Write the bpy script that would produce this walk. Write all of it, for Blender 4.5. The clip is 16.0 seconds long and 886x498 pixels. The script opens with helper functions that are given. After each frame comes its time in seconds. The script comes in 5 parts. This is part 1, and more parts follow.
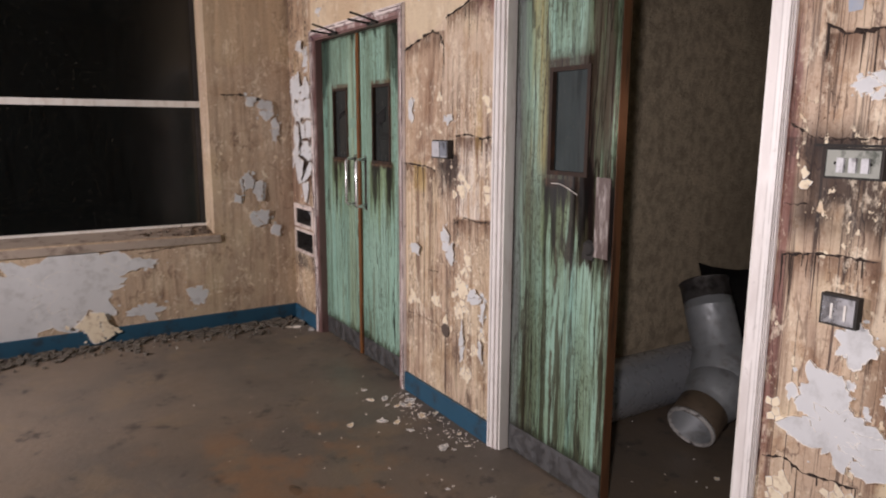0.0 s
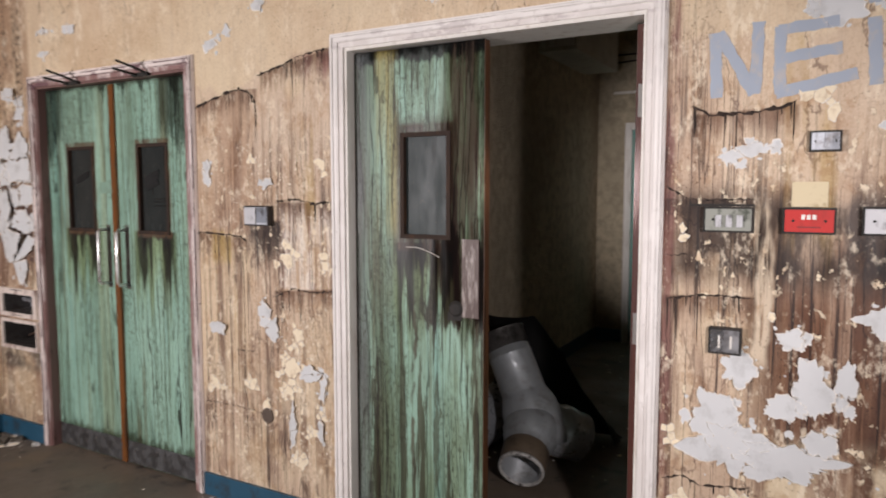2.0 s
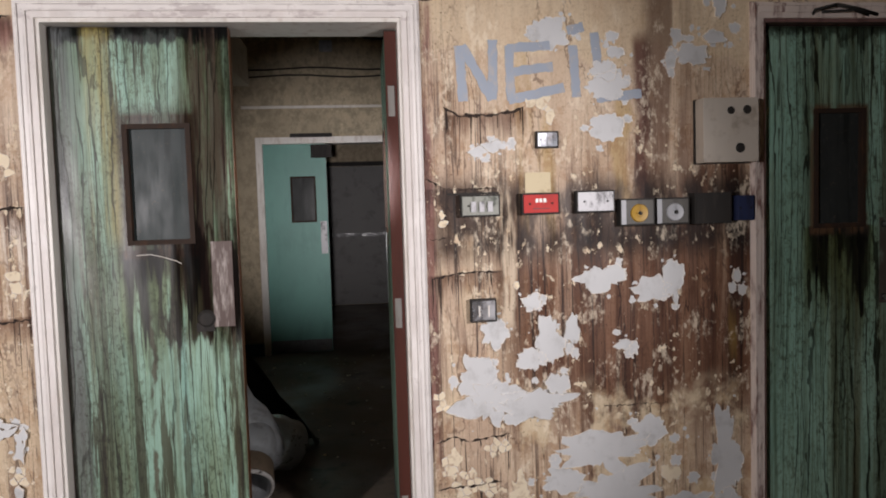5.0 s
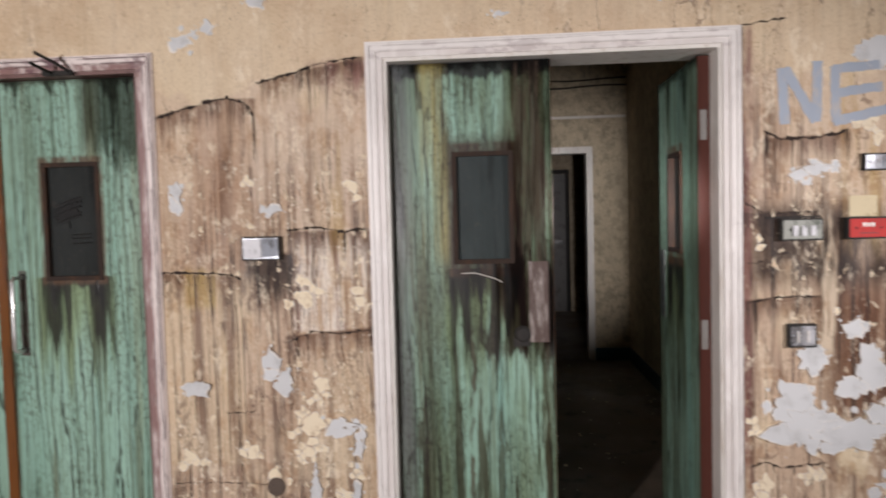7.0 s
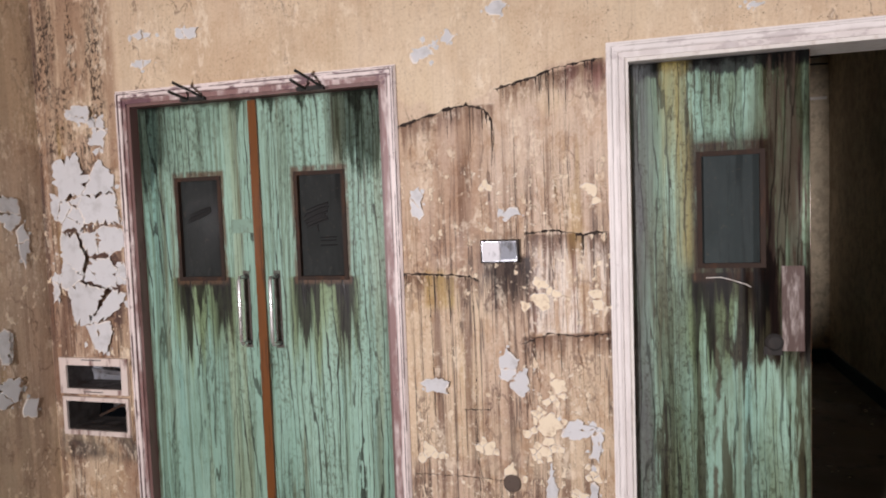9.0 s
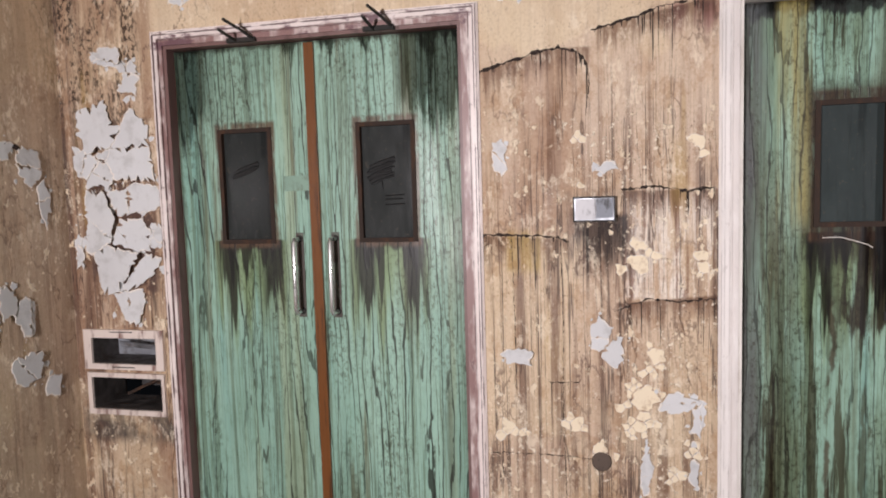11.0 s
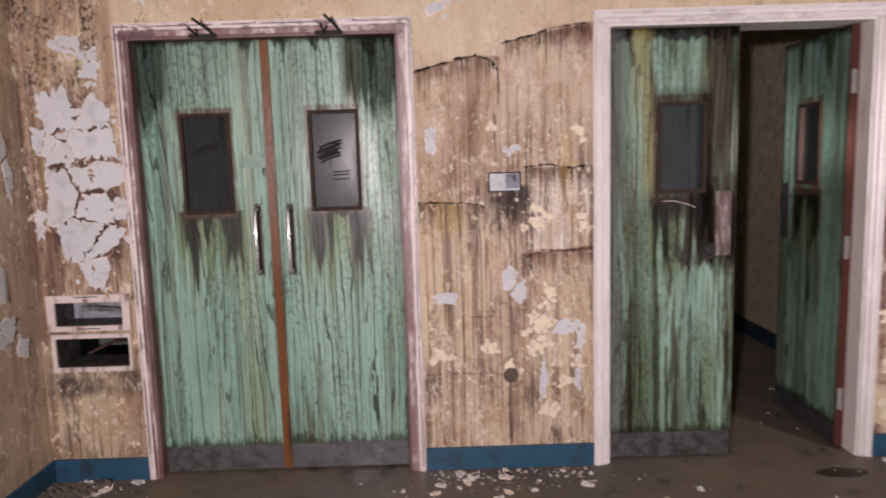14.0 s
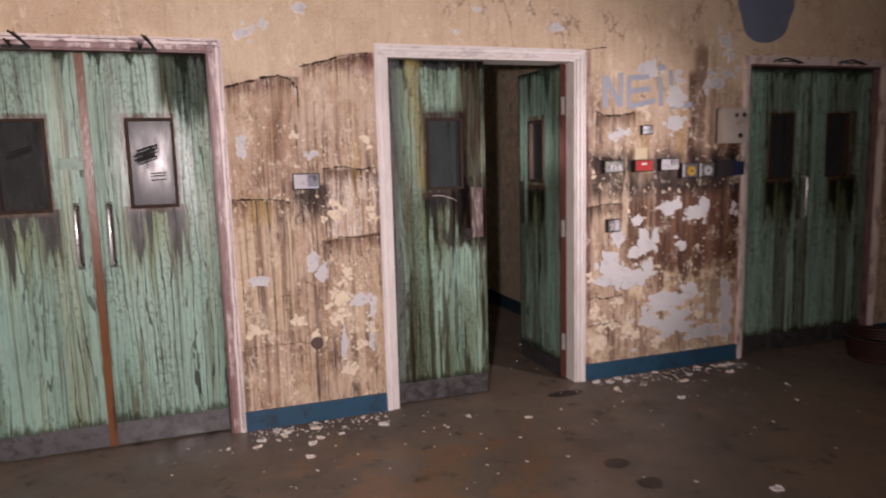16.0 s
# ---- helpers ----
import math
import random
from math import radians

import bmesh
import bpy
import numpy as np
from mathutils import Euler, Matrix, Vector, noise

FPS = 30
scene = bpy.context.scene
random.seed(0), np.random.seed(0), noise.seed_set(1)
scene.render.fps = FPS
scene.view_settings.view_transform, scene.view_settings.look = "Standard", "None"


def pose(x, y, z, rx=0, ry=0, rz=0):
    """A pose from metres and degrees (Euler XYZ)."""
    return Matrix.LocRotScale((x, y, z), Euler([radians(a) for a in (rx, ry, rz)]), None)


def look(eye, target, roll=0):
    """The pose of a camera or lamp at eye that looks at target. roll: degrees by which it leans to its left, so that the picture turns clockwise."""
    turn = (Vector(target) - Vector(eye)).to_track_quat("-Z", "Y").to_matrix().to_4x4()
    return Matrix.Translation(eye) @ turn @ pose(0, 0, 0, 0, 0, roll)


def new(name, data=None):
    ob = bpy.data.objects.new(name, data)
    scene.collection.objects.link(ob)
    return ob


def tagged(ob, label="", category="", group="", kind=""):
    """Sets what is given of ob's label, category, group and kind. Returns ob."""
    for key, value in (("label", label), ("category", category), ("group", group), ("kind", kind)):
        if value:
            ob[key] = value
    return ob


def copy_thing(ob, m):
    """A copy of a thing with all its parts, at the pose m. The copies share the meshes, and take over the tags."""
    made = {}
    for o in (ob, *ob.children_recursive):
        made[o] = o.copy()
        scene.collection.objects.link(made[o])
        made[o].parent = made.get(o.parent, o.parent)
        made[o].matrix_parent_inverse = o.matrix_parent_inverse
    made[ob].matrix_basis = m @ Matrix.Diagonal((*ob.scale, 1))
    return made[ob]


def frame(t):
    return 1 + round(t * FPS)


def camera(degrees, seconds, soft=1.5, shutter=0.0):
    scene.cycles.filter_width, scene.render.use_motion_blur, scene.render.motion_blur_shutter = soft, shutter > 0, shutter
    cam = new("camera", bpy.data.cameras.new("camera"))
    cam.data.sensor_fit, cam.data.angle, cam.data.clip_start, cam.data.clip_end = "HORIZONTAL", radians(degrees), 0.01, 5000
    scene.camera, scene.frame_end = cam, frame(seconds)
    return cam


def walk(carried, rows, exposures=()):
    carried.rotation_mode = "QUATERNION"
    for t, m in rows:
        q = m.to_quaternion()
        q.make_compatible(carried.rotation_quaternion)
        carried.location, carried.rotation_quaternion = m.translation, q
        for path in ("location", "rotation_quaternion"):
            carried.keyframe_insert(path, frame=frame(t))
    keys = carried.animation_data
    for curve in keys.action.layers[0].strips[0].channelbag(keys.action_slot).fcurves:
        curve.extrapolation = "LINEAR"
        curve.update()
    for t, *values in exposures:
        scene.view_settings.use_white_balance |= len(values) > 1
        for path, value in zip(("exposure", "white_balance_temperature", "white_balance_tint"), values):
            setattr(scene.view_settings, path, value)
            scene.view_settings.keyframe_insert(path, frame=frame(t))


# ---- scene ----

cam = camera(65.9, 16.0, soft=1.9, shutter=0.5)
PATH = [
    (0, (4.565, -1.789, 1.475), (2.896, -0.746, 1.122), 0.3),
    (0.5, (4.448, -1.916, 1.465), (2.882, -0.709, 1.163), 0.1),
    (1, (4.276, -2.006, 1.473), (2.854, -0.618, 1.246), 0.0),
    (1.5, (4.104, -2.13, 1.474), (2.88, -0.559, 1.289), 0.0),
    (2, (3.918, -2.266, 1.477), (2.945, -0.528, 1.307), -0.0),
    (2.5, (3.704, -2.344, 1.481), (2.925, -0.51, 1.301), -0.6),
    (3, (3.529, -2.355, 1.498), (2.931, -0.454, 1.329), -0.7),
    (3.5, (3.424, -2.383, 1.465), (3.072, -0.419, 1.316), -0.6),
    (3.7, (3.4, -2.396, 1.447), (3.177, -0.412, 1.316), -0.7),
    (5.8, (3.074, -2.492, 1.372), (3.326, -0.512, 1.256), -2.0),
    (6, (3.001, -2.516, 1.378), (3.195, -0.529, 1.258), -1.4),
    (6.5, (2.749, -2.513, 1.437), (2.767, -0.517, 1.311), -1.5),
    (7, (2.587, -2.507, 1.466), (2.434, -0.515, 1.372), -1.5),
    (7.5, (2.413, -2.534, 1.489), (2.151, -0.553, 1.409), -1.5),
    (8, (2.307, -2.555, 1.505), (1.941, -0.591, 1.418), -1.7),
    (8.5, (2.256, -2.568, 1.55), (1.784, -0.628, 1.43), -2.0),
    (9, (2.225, -2.579, 1.535), (1.676, -0.659, 1.418), -2.1),
    (9.5, (2.174, -2.543, 1.515), (1.609, -0.63, 1.369), -2.0),
    (10, (2.045, -2.464, 1.51), (1.486, -0.553, 1.326), -1.9),
    (10.2, (1.988, -2.447, 1.492), (1.432, -0.533, 1.325), -1.8),
    (12.3, (1.485, -2.624, 1.424), (1.269, -0.645, 1.232), -1.7),
    (12.5, (1.479, -2.683, 1.434), (1.281, -0.704, 1.221), -1.8),
    (13, (1.478, -2.81, 1.446), (1.324, -0.828, 1.225), -1.9),
    (13.5, (1.431, -2.948, 1.488), (1.312, -0.967, 1.236), -1.8),
    (14, (1.413, -3.129, 1.466), (1.424, -1.145, 1.212), -1.7),
    (14.5, (1.359, -3.321, 1.477), (1.59, -1.352, 1.218), -1.8),
    (15, (1.339, -3.495, 1.463), (1.719, -1.547, 1.212), -1.8),
    (15.5, (1.284, -3.642, 1.473), (1.78, -1.721, 1.216), -1.7),
    (16, (1.187, -3.796, 1.477), (1.836, -1.923, 1.211), -1.5),
]
walk(cam, [(t, look(eye, target, roll)) for t, eye, target, roll in PATH],
     exposures=[(0.0, 0.16, 6600, 9), (2.0, 0.27, 6550, 5), (3.5, 0.40, 6500, 4), (5.8, 0.04, 6500, 4), (7.0, 0.1, 6500, 4), (8.5, 0.28, 6500, 8), (10.2, 0.34, 6500, 7), (12.5, 0.22, 6500, 6), (14.5, 0.04, 6750, 18), (16.0, 0.02, 6950, 19)])

# ---- light: night outside; fixed spots stand in for the carried torch where the walk begins and ends, an added fill lights the corridor ----
world = bpy.data.worlds.new("night")
scene.world = world
world.use_nodes = True
world.node_tree.nodes["Background"].inputs["Color"].default_value = (0.5, 0.55, 0.7, 1)
world.node_tree.nodes["Background"].inputs["Strength"].default_value = 0.004


def spot_lamp(name, eye, target, watts, cone, colour=(1.0, 0.905, 0.95)):
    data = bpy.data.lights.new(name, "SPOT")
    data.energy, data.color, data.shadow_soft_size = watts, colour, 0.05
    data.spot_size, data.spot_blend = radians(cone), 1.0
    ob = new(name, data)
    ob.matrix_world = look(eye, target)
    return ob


spot_lamp("torch_start", (4.57, -1.97, 1.52), (2.6, 0.9, 1.0), 124, 76)
# added fill ahead of the walk, brightening the corridor through the open doorway
spot_lamp("corridor_fill_spot", (3.08, -1.0, 1.50), (3.00, 4.35, 1.50), 420, 33)
spot_lamp("torch_end", (0.75, -4.2, 1.54), (1.34, 0.0, 1.22), 495, 120)


# ---- materials ----
class Shade:
    """A principled material with short ways to lay noise over colour."""

    def __init__(self, name, colour=(0.5, 0.5, 0.5), rough=0.7, metal=0.0, gloss=0.5):
        self.m = bpy.data.materials.new(name)
        self.m.use_nodes = True
        self.t = self.m.node_tree
        self.b = self.t.nodes["Principled BSDF"]
        self.b.inputs["Roughness"].default_value = rough
        self.b.inputs["Metallic"].default_value = metal
        self.b.inputs["Specular IOR Level"].default_value = gloss
        self.c = tuple(colour) + (1.0,)
        self.b.inputs["Base Color"].default_value = self.c
        self.where = self.t.nodes.new("ShaderNodeTexCoord").outputs["Object"]
        self.bumps = []

    def feed(self, socket, value):
        if isinstance(value, bpy.types.NodeSocket):
            self.t.links.new(value, socket)
        elif isinstance(value, (tuple, list)) and len(value) == 3 and socket.type == "RGBA":
            socket.default_value = (*value, 1.0)
        else:
            socket.default_value = value

    def noise(self, sx, sy, sz, detail=4.0, rough=0.6, off=0.0, warp=0.0):
        mp = self.t.nodes.new("ShaderNodeMapping")
        self.t.links.new(self.where, mp.inputs["Vector"])
        mp.inputs["Scale"].default_value = (sx, sy, sz)
        mp.inputs["Location"].default_value = (off, off * 0.7, off * 1.3)
        n = self.t.nodes.new("ShaderNodeTexNoise")
        self.t.links.new(mp.outputs["Vector"], n.inputs["Vector"])
        n.inputs["Scale"].default_value, n.inputs["Detail"].default_value = 1.0, detail
        n.inputs["Roughness"].default_value, n.inputs["Distortion"].default_value = rough, warp
        return n.outputs["Fac"]

    def cells(self, scale, feature="F1"):
        n = self.t.nodes.new("ShaderNodeTexVoronoi")
        n.feature = feature
        self.t.links.new(self.where, n.inputs["Vector"])
        n.inputs["Scale"].default_value = scale
        return n.outputs["Distance"]

    def axis(self, i):
        n = self.t.nodes.new("ShaderNodeSeparateXYZ")
        self.t.links.new(self.where, n.inputs[0])
        return n.outputs[i]

    def step(self, value, lo, hi, a=0.0, b=1.0):
        n = self.t.nodes.new("ShaderNodeMapRange")
        n.interpolation_type = "SMOOTHSTEP"
        self.feed(n.inputs["Value"], value)
        for key, v in (("From Min", lo), ("From Max", hi), ("To Min", a), ("To Max", b)):
            n.inputs[key].default_value = v
        return n.outputs["Result"]

    def op(self, kind, a, b=0.0):
        n = self.t.nodes.new("ShaderNodeMath")
        n.operation = kind
        self.feed(n.inputs[0], a)
        self.feed(n.inputs[1], b)
        return n.outputs[0]

    def mul(self, *vals):
        out = vals[0]
        for v in vals[1:]:
            out = self.op("MULTIPLY", out, v)
        return out

    def band(self, value, lo, hi, soft):
        return self.mul(self.step(value, lo - soft, lo), self.step(value, hi, hi + soft, 1.0, 0.0))

    def over(self, fac, colour, blend="MIX"):
        n = self.t.nodes.new("ShaderNodeMix")
        n.data_type, n.blend_type = "RGBA", blend
        self.feed(n.inputs[0], fac)
        self.feed(n.inputs[6], self.c)
        self.feed(n.inputs[7], colour)
        self.c = n.outputs[2]
        return self

    def soak(self, fac, colour):
        """A stain that lets what is under it show through."""
        return self.over(fac, colour, "MULTIPLY")

    def bump(self, height, strength=0.3, depth=0.01):
        n = self.t.nodes.new("ShaderNodeBump")
        n.inputs["Strength"].default_value, n.inputs["Distance"].default_value = strength, depth
        self.feed(n.inputs["Height"], height)
        if self.bumps:
            self.t.links.new(self.bumps[-1], n.inputs["Normal"])
        self.bumps.append(n.outputs["Normal"])
        return self

    def rough(self, value):
        self.feed(self.b.inputs["Roughness"], value)
        return self

    def done(self):
        self.feed(self.b.inputs["Base Color"], self.c)
        if self.bumps:
            self.t.links.new(self.bumps[-1], self.b.inputs["Normal"])
        return self.m


def make_plaster():
    s = Shade("stained_plaster", (0.73, 0.60, 0.42), 0.66)
    x, z = s.axis(0), s.axis(2)
    big = s.noise(1.1, 1.1, 0.9, 5)
    s.over(s.step(big, 0.35, 0.7), (0.68, 0.53, 0.37))
    s.over(s.step(s.noise(5, 5, 4, 6, off=3), 0.5, 0.75, 0, 0.55), (0.70, 0.575, 0.42))
    # damp that has run down: brown below a wandering line
    wander = s.op("ADD", z, s.op("MULTIPLY", s.op("SUBTRACT", s.noise(2.2, 2.2, 0.4, 3, off=7), 0.5), 1.3))
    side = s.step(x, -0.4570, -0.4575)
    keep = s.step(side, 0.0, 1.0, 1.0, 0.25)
    low = s.mul(s.step(wander, 1.95, 1.35, 0.0, 1.0), keep)
    zone = s.step(s.op("ADD", z, s.op("MULTIPLY", s.op("SUBTRACT", s.noise(5, 5, 0.6, 2, off=77), 0.5), 0.3)), 1.93, 1.90)
    s.over(s.mul(zone, 0.5), (0.60, 0.455, 0.345))
    broad = s.step(s.noise(9, 9, 0.6, 6, 0.72, off=11), 0.46, 0.56)
    s.over(s.mul(low, broad, 0.5), (0.42, 0.285, 0.205))
    tan = s.mul(s.band(x, 1.31, 1.66, 0.05), s.band(z, 1.29, 1.88, 0.03), s.step(s.noise(6, 6, 0.8, 5, off=81), 0.30, 0.6))
    s.over(s.mul(tan, 0.6), (0.42, 0.265, 0.17))
    # greyer, paler sheets of paint between the cracks
    sheet = s.mul(s.band(x, 1.70, 2.12, 0.03), s.band(z, 1.46, 1.97, 0.04), s.step(s.noise(4, 4, 1.6, 4, off=85), 0.30, 0.55))
    s.over(s.mul(sheet, 0.65), (0.66, 0.53, 0.41))
    raw = s.mul(s.band(x, 1.84, 2.11, 0.03), s.band(z, 1.06, 1.42, 0.02), s.step(s.noise(24, 24, 2.2, 6, 0.7, off=87), 0.44, 0.50))
    s.over(s.mul(raw, 0.9), (0.84, 0.76, 0.66))
    s.soak(s.mul(s.band(x, 1.82, 2.11, 0.03), s.band(z, 1.06, 1.42, 0.02), s.step(s.noise(40, 40, 1.4, 5, 0.7, off=88), 0.55, 0.60), 0.9), (0.42, 0.31, 0.29))
    sand = s.mul(s.band(x, 1.31, 1.62, 0.02), s.band(z, 0.55, 1.26, 0.02), s.step(s.noise(11, 11, 0.8, 4, off=89), 0.36, 0.5))
    s.over(s.mul(sand, 0.6), (0.70, 0.56, 0.38))
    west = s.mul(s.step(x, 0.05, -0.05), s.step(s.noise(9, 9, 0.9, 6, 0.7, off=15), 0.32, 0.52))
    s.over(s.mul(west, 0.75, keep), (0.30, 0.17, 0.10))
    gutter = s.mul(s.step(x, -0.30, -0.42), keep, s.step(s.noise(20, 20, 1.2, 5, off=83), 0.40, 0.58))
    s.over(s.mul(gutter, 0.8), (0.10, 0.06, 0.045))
    yellow = s.mul(s.step(s.noise(3, 3, 1.2, 4, off=19), 0.52, 0.62), s.step(z, 1.35, 1.2))
    s.over(s.mul(yellow, 0.6), (0.66, 0.53, 0.36))
    fine = s.step(s.noise(30, 30, 0.8, 6, 0.7, off=2, warp=0.3), 0.47, 0.62)
    s.over(s.mul(s.op("ADD", s.mul(low, 0.72), 0.12), fine, s.step(s.noise(4, 4, 1.5, 3, off=47), 0.38, 0.55)), (0.20, 0.115, 0.075))
    thin = s.step(s.noise(75, 75, 0.8, 5, 0.62, off=5, warp=0.25), 0.57, 0.63)
    s.over(s.mul(s.op("ADD", s.mul(low, 0.85), 0.08), thin, s.step(s.noise(5, 5, 1.2, 3, off=49), 0.40, 0.56)), (0.075, 0.045, 0.035))
    rill = s.op("ADD", s.op("MULTIPLY", s.noise(5, 5, 0.6, 5, 0.5, off=91), 8.0), s.op("ADD", s.op("MULTIPLY", x, 19.0), s.op("MULTIPLY", s.noise(9, 9, 8, 3, off=93), 0.5)))
    thread = s.mul(s.step(s.op("ABSOLUTE", s.op("SUBTRACT", s.op("FRACT", rill), 0.5)), 0.045, 0.015), s.step(s.noise(7, 7, 0.9, 4, off=95), 0.42, 0.6), low)
    s.soak(s.mul(thread, 0.95), (0.20, 0.14, 0.11))
    s.soak(s.step(s.noise(110, 110, 90, 4, 0.7, off=97), 0.46, 0.70, 0, 0.6), (0.74, 0.68, 0.60))
    s.soak(s.step(s.noise(1.7, 1.7, 2.6, 6, 0.7, off=99), 0.50, 0.66, 0, 0.4), (0.74, 0.64, 0.54))
    worm = s.step(s.op("ABSOLUTE", s.op("SUBTRACT", s.noise(15, 15, 0.6, 4, 0.5, off=53, warp=0.2), 0.5)), 0.010, 0.002)
    s.over(s.mul(worm, s.op("ADD", s.mul(low, 0.7), 0.06)), (0.07, 0.04, 0.03))
    lace = s.mul(s.step(s.noise(45, 45, 30, 6, 0.75, off=57), 0.55, 0.66), s.step(s.noise(2.2, 2.2, 1.5, 3, off=59), 0.45, 0.6))
    s.over(s.mul(lace, 0.4), (0.30, 0.19, 0.125))
    tide = s.step(s.op("ABSOLUTE", s.op("SUBTRACT", s.noise(3.6, 3.6, 1.7, 6, 0.6, off=23), 0.5)), 0.010, 0.002)
    s.over(s.mul(tide, s.step(s.noise(2.5, 2.5, 2.5, 2, off=25), 0.42, 0.6), 0.7), (0.15, 0.085, 0.06))
    # the wall of the fuse boxes is the wettest
    wet = s.mul(s.band(x, 3.84, 4.66, 0.18), s.step(wander, 1.60, 1.25), s.step(s.noise(8, 8, 0.6, 6, 0.65, off=21), 0.24, 0.46), s.step(z, 0.42, 0.75))
    s.soak(wet, (0.42, 0.30, 0.25))
    s.soak(s.mul(wet, s.step(s.noise(15, 15, 0.7, 5, off=22), 0.40, 0.6)), (0.50, 0.40, 0.36))
    run = s.mul(s.band(x, 4.32, 4.42, 0.06), s.band(z, 1.4, 2.1, 0.15), s.step(s.noise(14, 14, 0.7, 4, off=27), 0.35, 0.55))
    s.over(s.mul(run, 0.75), (0.16, 0.09, 0.06))
    drip = s.op("ADD", x, s.op("MULTIPLY", s.op("SUBTRACT", s.noise(4, 4, 3.5, 3, off=64), 0.5), 0.12))
    s.soak(s.mul(s.band(drip, 4.255, 4.285, 0.035), s.band(z, 1.42, 1.95, 0.08), s.step(s.noise(22, 22, 1.5, 5, off=65), 0.30, 0.50)), (0.26, 0.17, 0.17))
    s.over(s.mul(s.band(drip, 4.17, 4.20, 0.03), s.band(z, 1.42, 1.78, 0.08), 0.6), (0.48, 0.33, 0.12))
    # soot under and round the boxes
    row = s.mul(s.band(x, 3.53, 4.68, 0.06), s.band(z, 1.25, 1.42, 0.11), s.step(s.noise(12, 12, 4, 5, off=31), 0.28, 0.52))
    s.soak(s.mul(row, 0.97), (0.12, 0.10, 0.10))
    fall = s.op("ADD", z, s.op("MULTIPLY", s.noise(30, 30, 1.2, 5, off=33), 0.42))
    one = s.mul(s.band(x, 1.66, 1.82, 0.025), s.step(fall, 1.36, 1.48), s.step(z, 1.36, 1.33))
    s.soak(s.mul(one, 0.97), (0.14, 0.125, 0.135))
    halo = s.mul(s.band(x, 1.63, 1.85, 0.03), s.band(z, 1.14, 1.415, 0.03), s.step(s.noise(16, 16, 4, 5, off=34), 0.45, 0.6))
    s.soak(s.mul(halo, 0.7), (0.40, 0.36, 0.36))
    s.over(s.mul(s.band(drip, 3.745, 3.768, 0.018), s.band(z, 0.98, 1.40, 0.08), s.step(s.noise(30, 30, 3, 5, off=66), 0.34, 0.50), 0.85), (0.70, 0.58, 0.43))
    # damp creeping down from under each torn lip of paint
    comb = s.op("MULTIPLY", s.noise(42, 42, 1.5, 5, 0.65, off=37), 0.30)
    for x0, x1, zc, tilt in ((1.32, 1.56, 1.865, 0.24), (1.56, 1.70, 1.925, 0.0), (1.74, 2.11, 1.985, 0.20), (1.82, 2.12, 1.425, 0.0), (1.31, 1.62, 1.275, -0.05), (1.80, 2.12, 1.03, 0.10), (3.54, 3.83, 1.71, 0.05), (3.47, 3.73, 1.45, 0.0), (3.48, 3.73, 1.14, 0.05)):
        line = s.op("SUBTRACT", z, s.op("ADD", s.op("MULTIPLY", s.op("SUBTRACT", x, x0), tilt), zc))
        under = s.mul(s.step(s.op("ADD", line, comb), 0.045, 0.15), s.step(line, 0.006, -0.004), s.band(x, x0, x1, 0.015))
        s.soak(s.mul(under, 0.9), (0.34, 0.25, 0.21))
    mustard = s.mul(s.band(x, 1.42, 1.53, 0.025), s.band(z, 1.17, 1.265, 0.05), s.step(s.noise(18, 18, 2, 4, off=39), 0.34, 0.5))
    s.over(s.mul(mustard, 0.7), (0.46, 0.32, 0.10))
    vent = s.mul(s.band(x, -0.42, -0.02, 0.04), s.band(z, 0.45, 0.53, 0.06), s.step(s.noise(18, 18, 8, 4, off=35), 0.3, 0.6))
    s.over(s.mul(vent, 0.85), (0.05, 0.04, 0.035))
    # black mould by the left corner, ochre runs, violet bloom beside the frames
    mould = s.mul(s.band(x, -0.46, -0.10, 0.06), s.step(z, 1.50, 1.95), keep, s.step(s.noise(95, 95, 48, 4, 0.65, off=41), 0.50, 0.54), s.step(s.noise(12, 12, 1.6, 5, 0.65, off=43), 0.44, 0.56))
    s.soak(s.mul(mould, 0.96), (0.10, 0.08, 0.07))
    # darker brown laid behind the flakes so the gaps between them read dark
    torn = s.mul(s.band(x, -0.33, -0.06, 0.04), s.band(z, 1.08, 1.74, 0.06), s.step(s.noise(16, 16, 13, 5, off=44), 0.47, 0.52))
    s.over(s.mul(torn, 0.9), (0.085, 0.045, 0.035))
    ochre = s.mul(s.step(s.noise(6, 6, 0.7, 3, off=51), 0.63, 0.72), s.band(z, 0.9, 1.9, 0.2))
    s.over(s.mul(ochre, 0.55), (0.42, 0.27, 0.07))
    violet = s.op("MAXIMUM", s.mul(s.band(x, 1.98, 2.10, 0.10), s.step(s.op("ADD", z, s.op("MULTIPLY", s.noise(30, 30, 1.2, 4, off=62), 0.25)), 2.02, 2.16), s.step(z, 2.07, 2.03)), s.mul(s.band(x, 3.46, 3.49, 0.02), s.step(z, 2.13, 2.08)))
    s.soak(s.mul(violet, s.step(s.noise(20, 20, 3, 4, off=61), 0.36, 0.56), 0.9), (0.36, 0.20, 0.24))
    # bare pale plaster where the paint has chipped off
    chips = s.mul(s.step(s.noise(34, 34, 24, 5, 0.6, off=71), 0.60, 0.63), s.step(s.noise(4.5, 4.5, 4.5, 2, off=73), 0.45, 0.55), s.step(z, 1.95, 1.6, 0.12, 1.0))
    s.over(s.mul(chips, 0.95), (0.82, 0.70, 0.52))
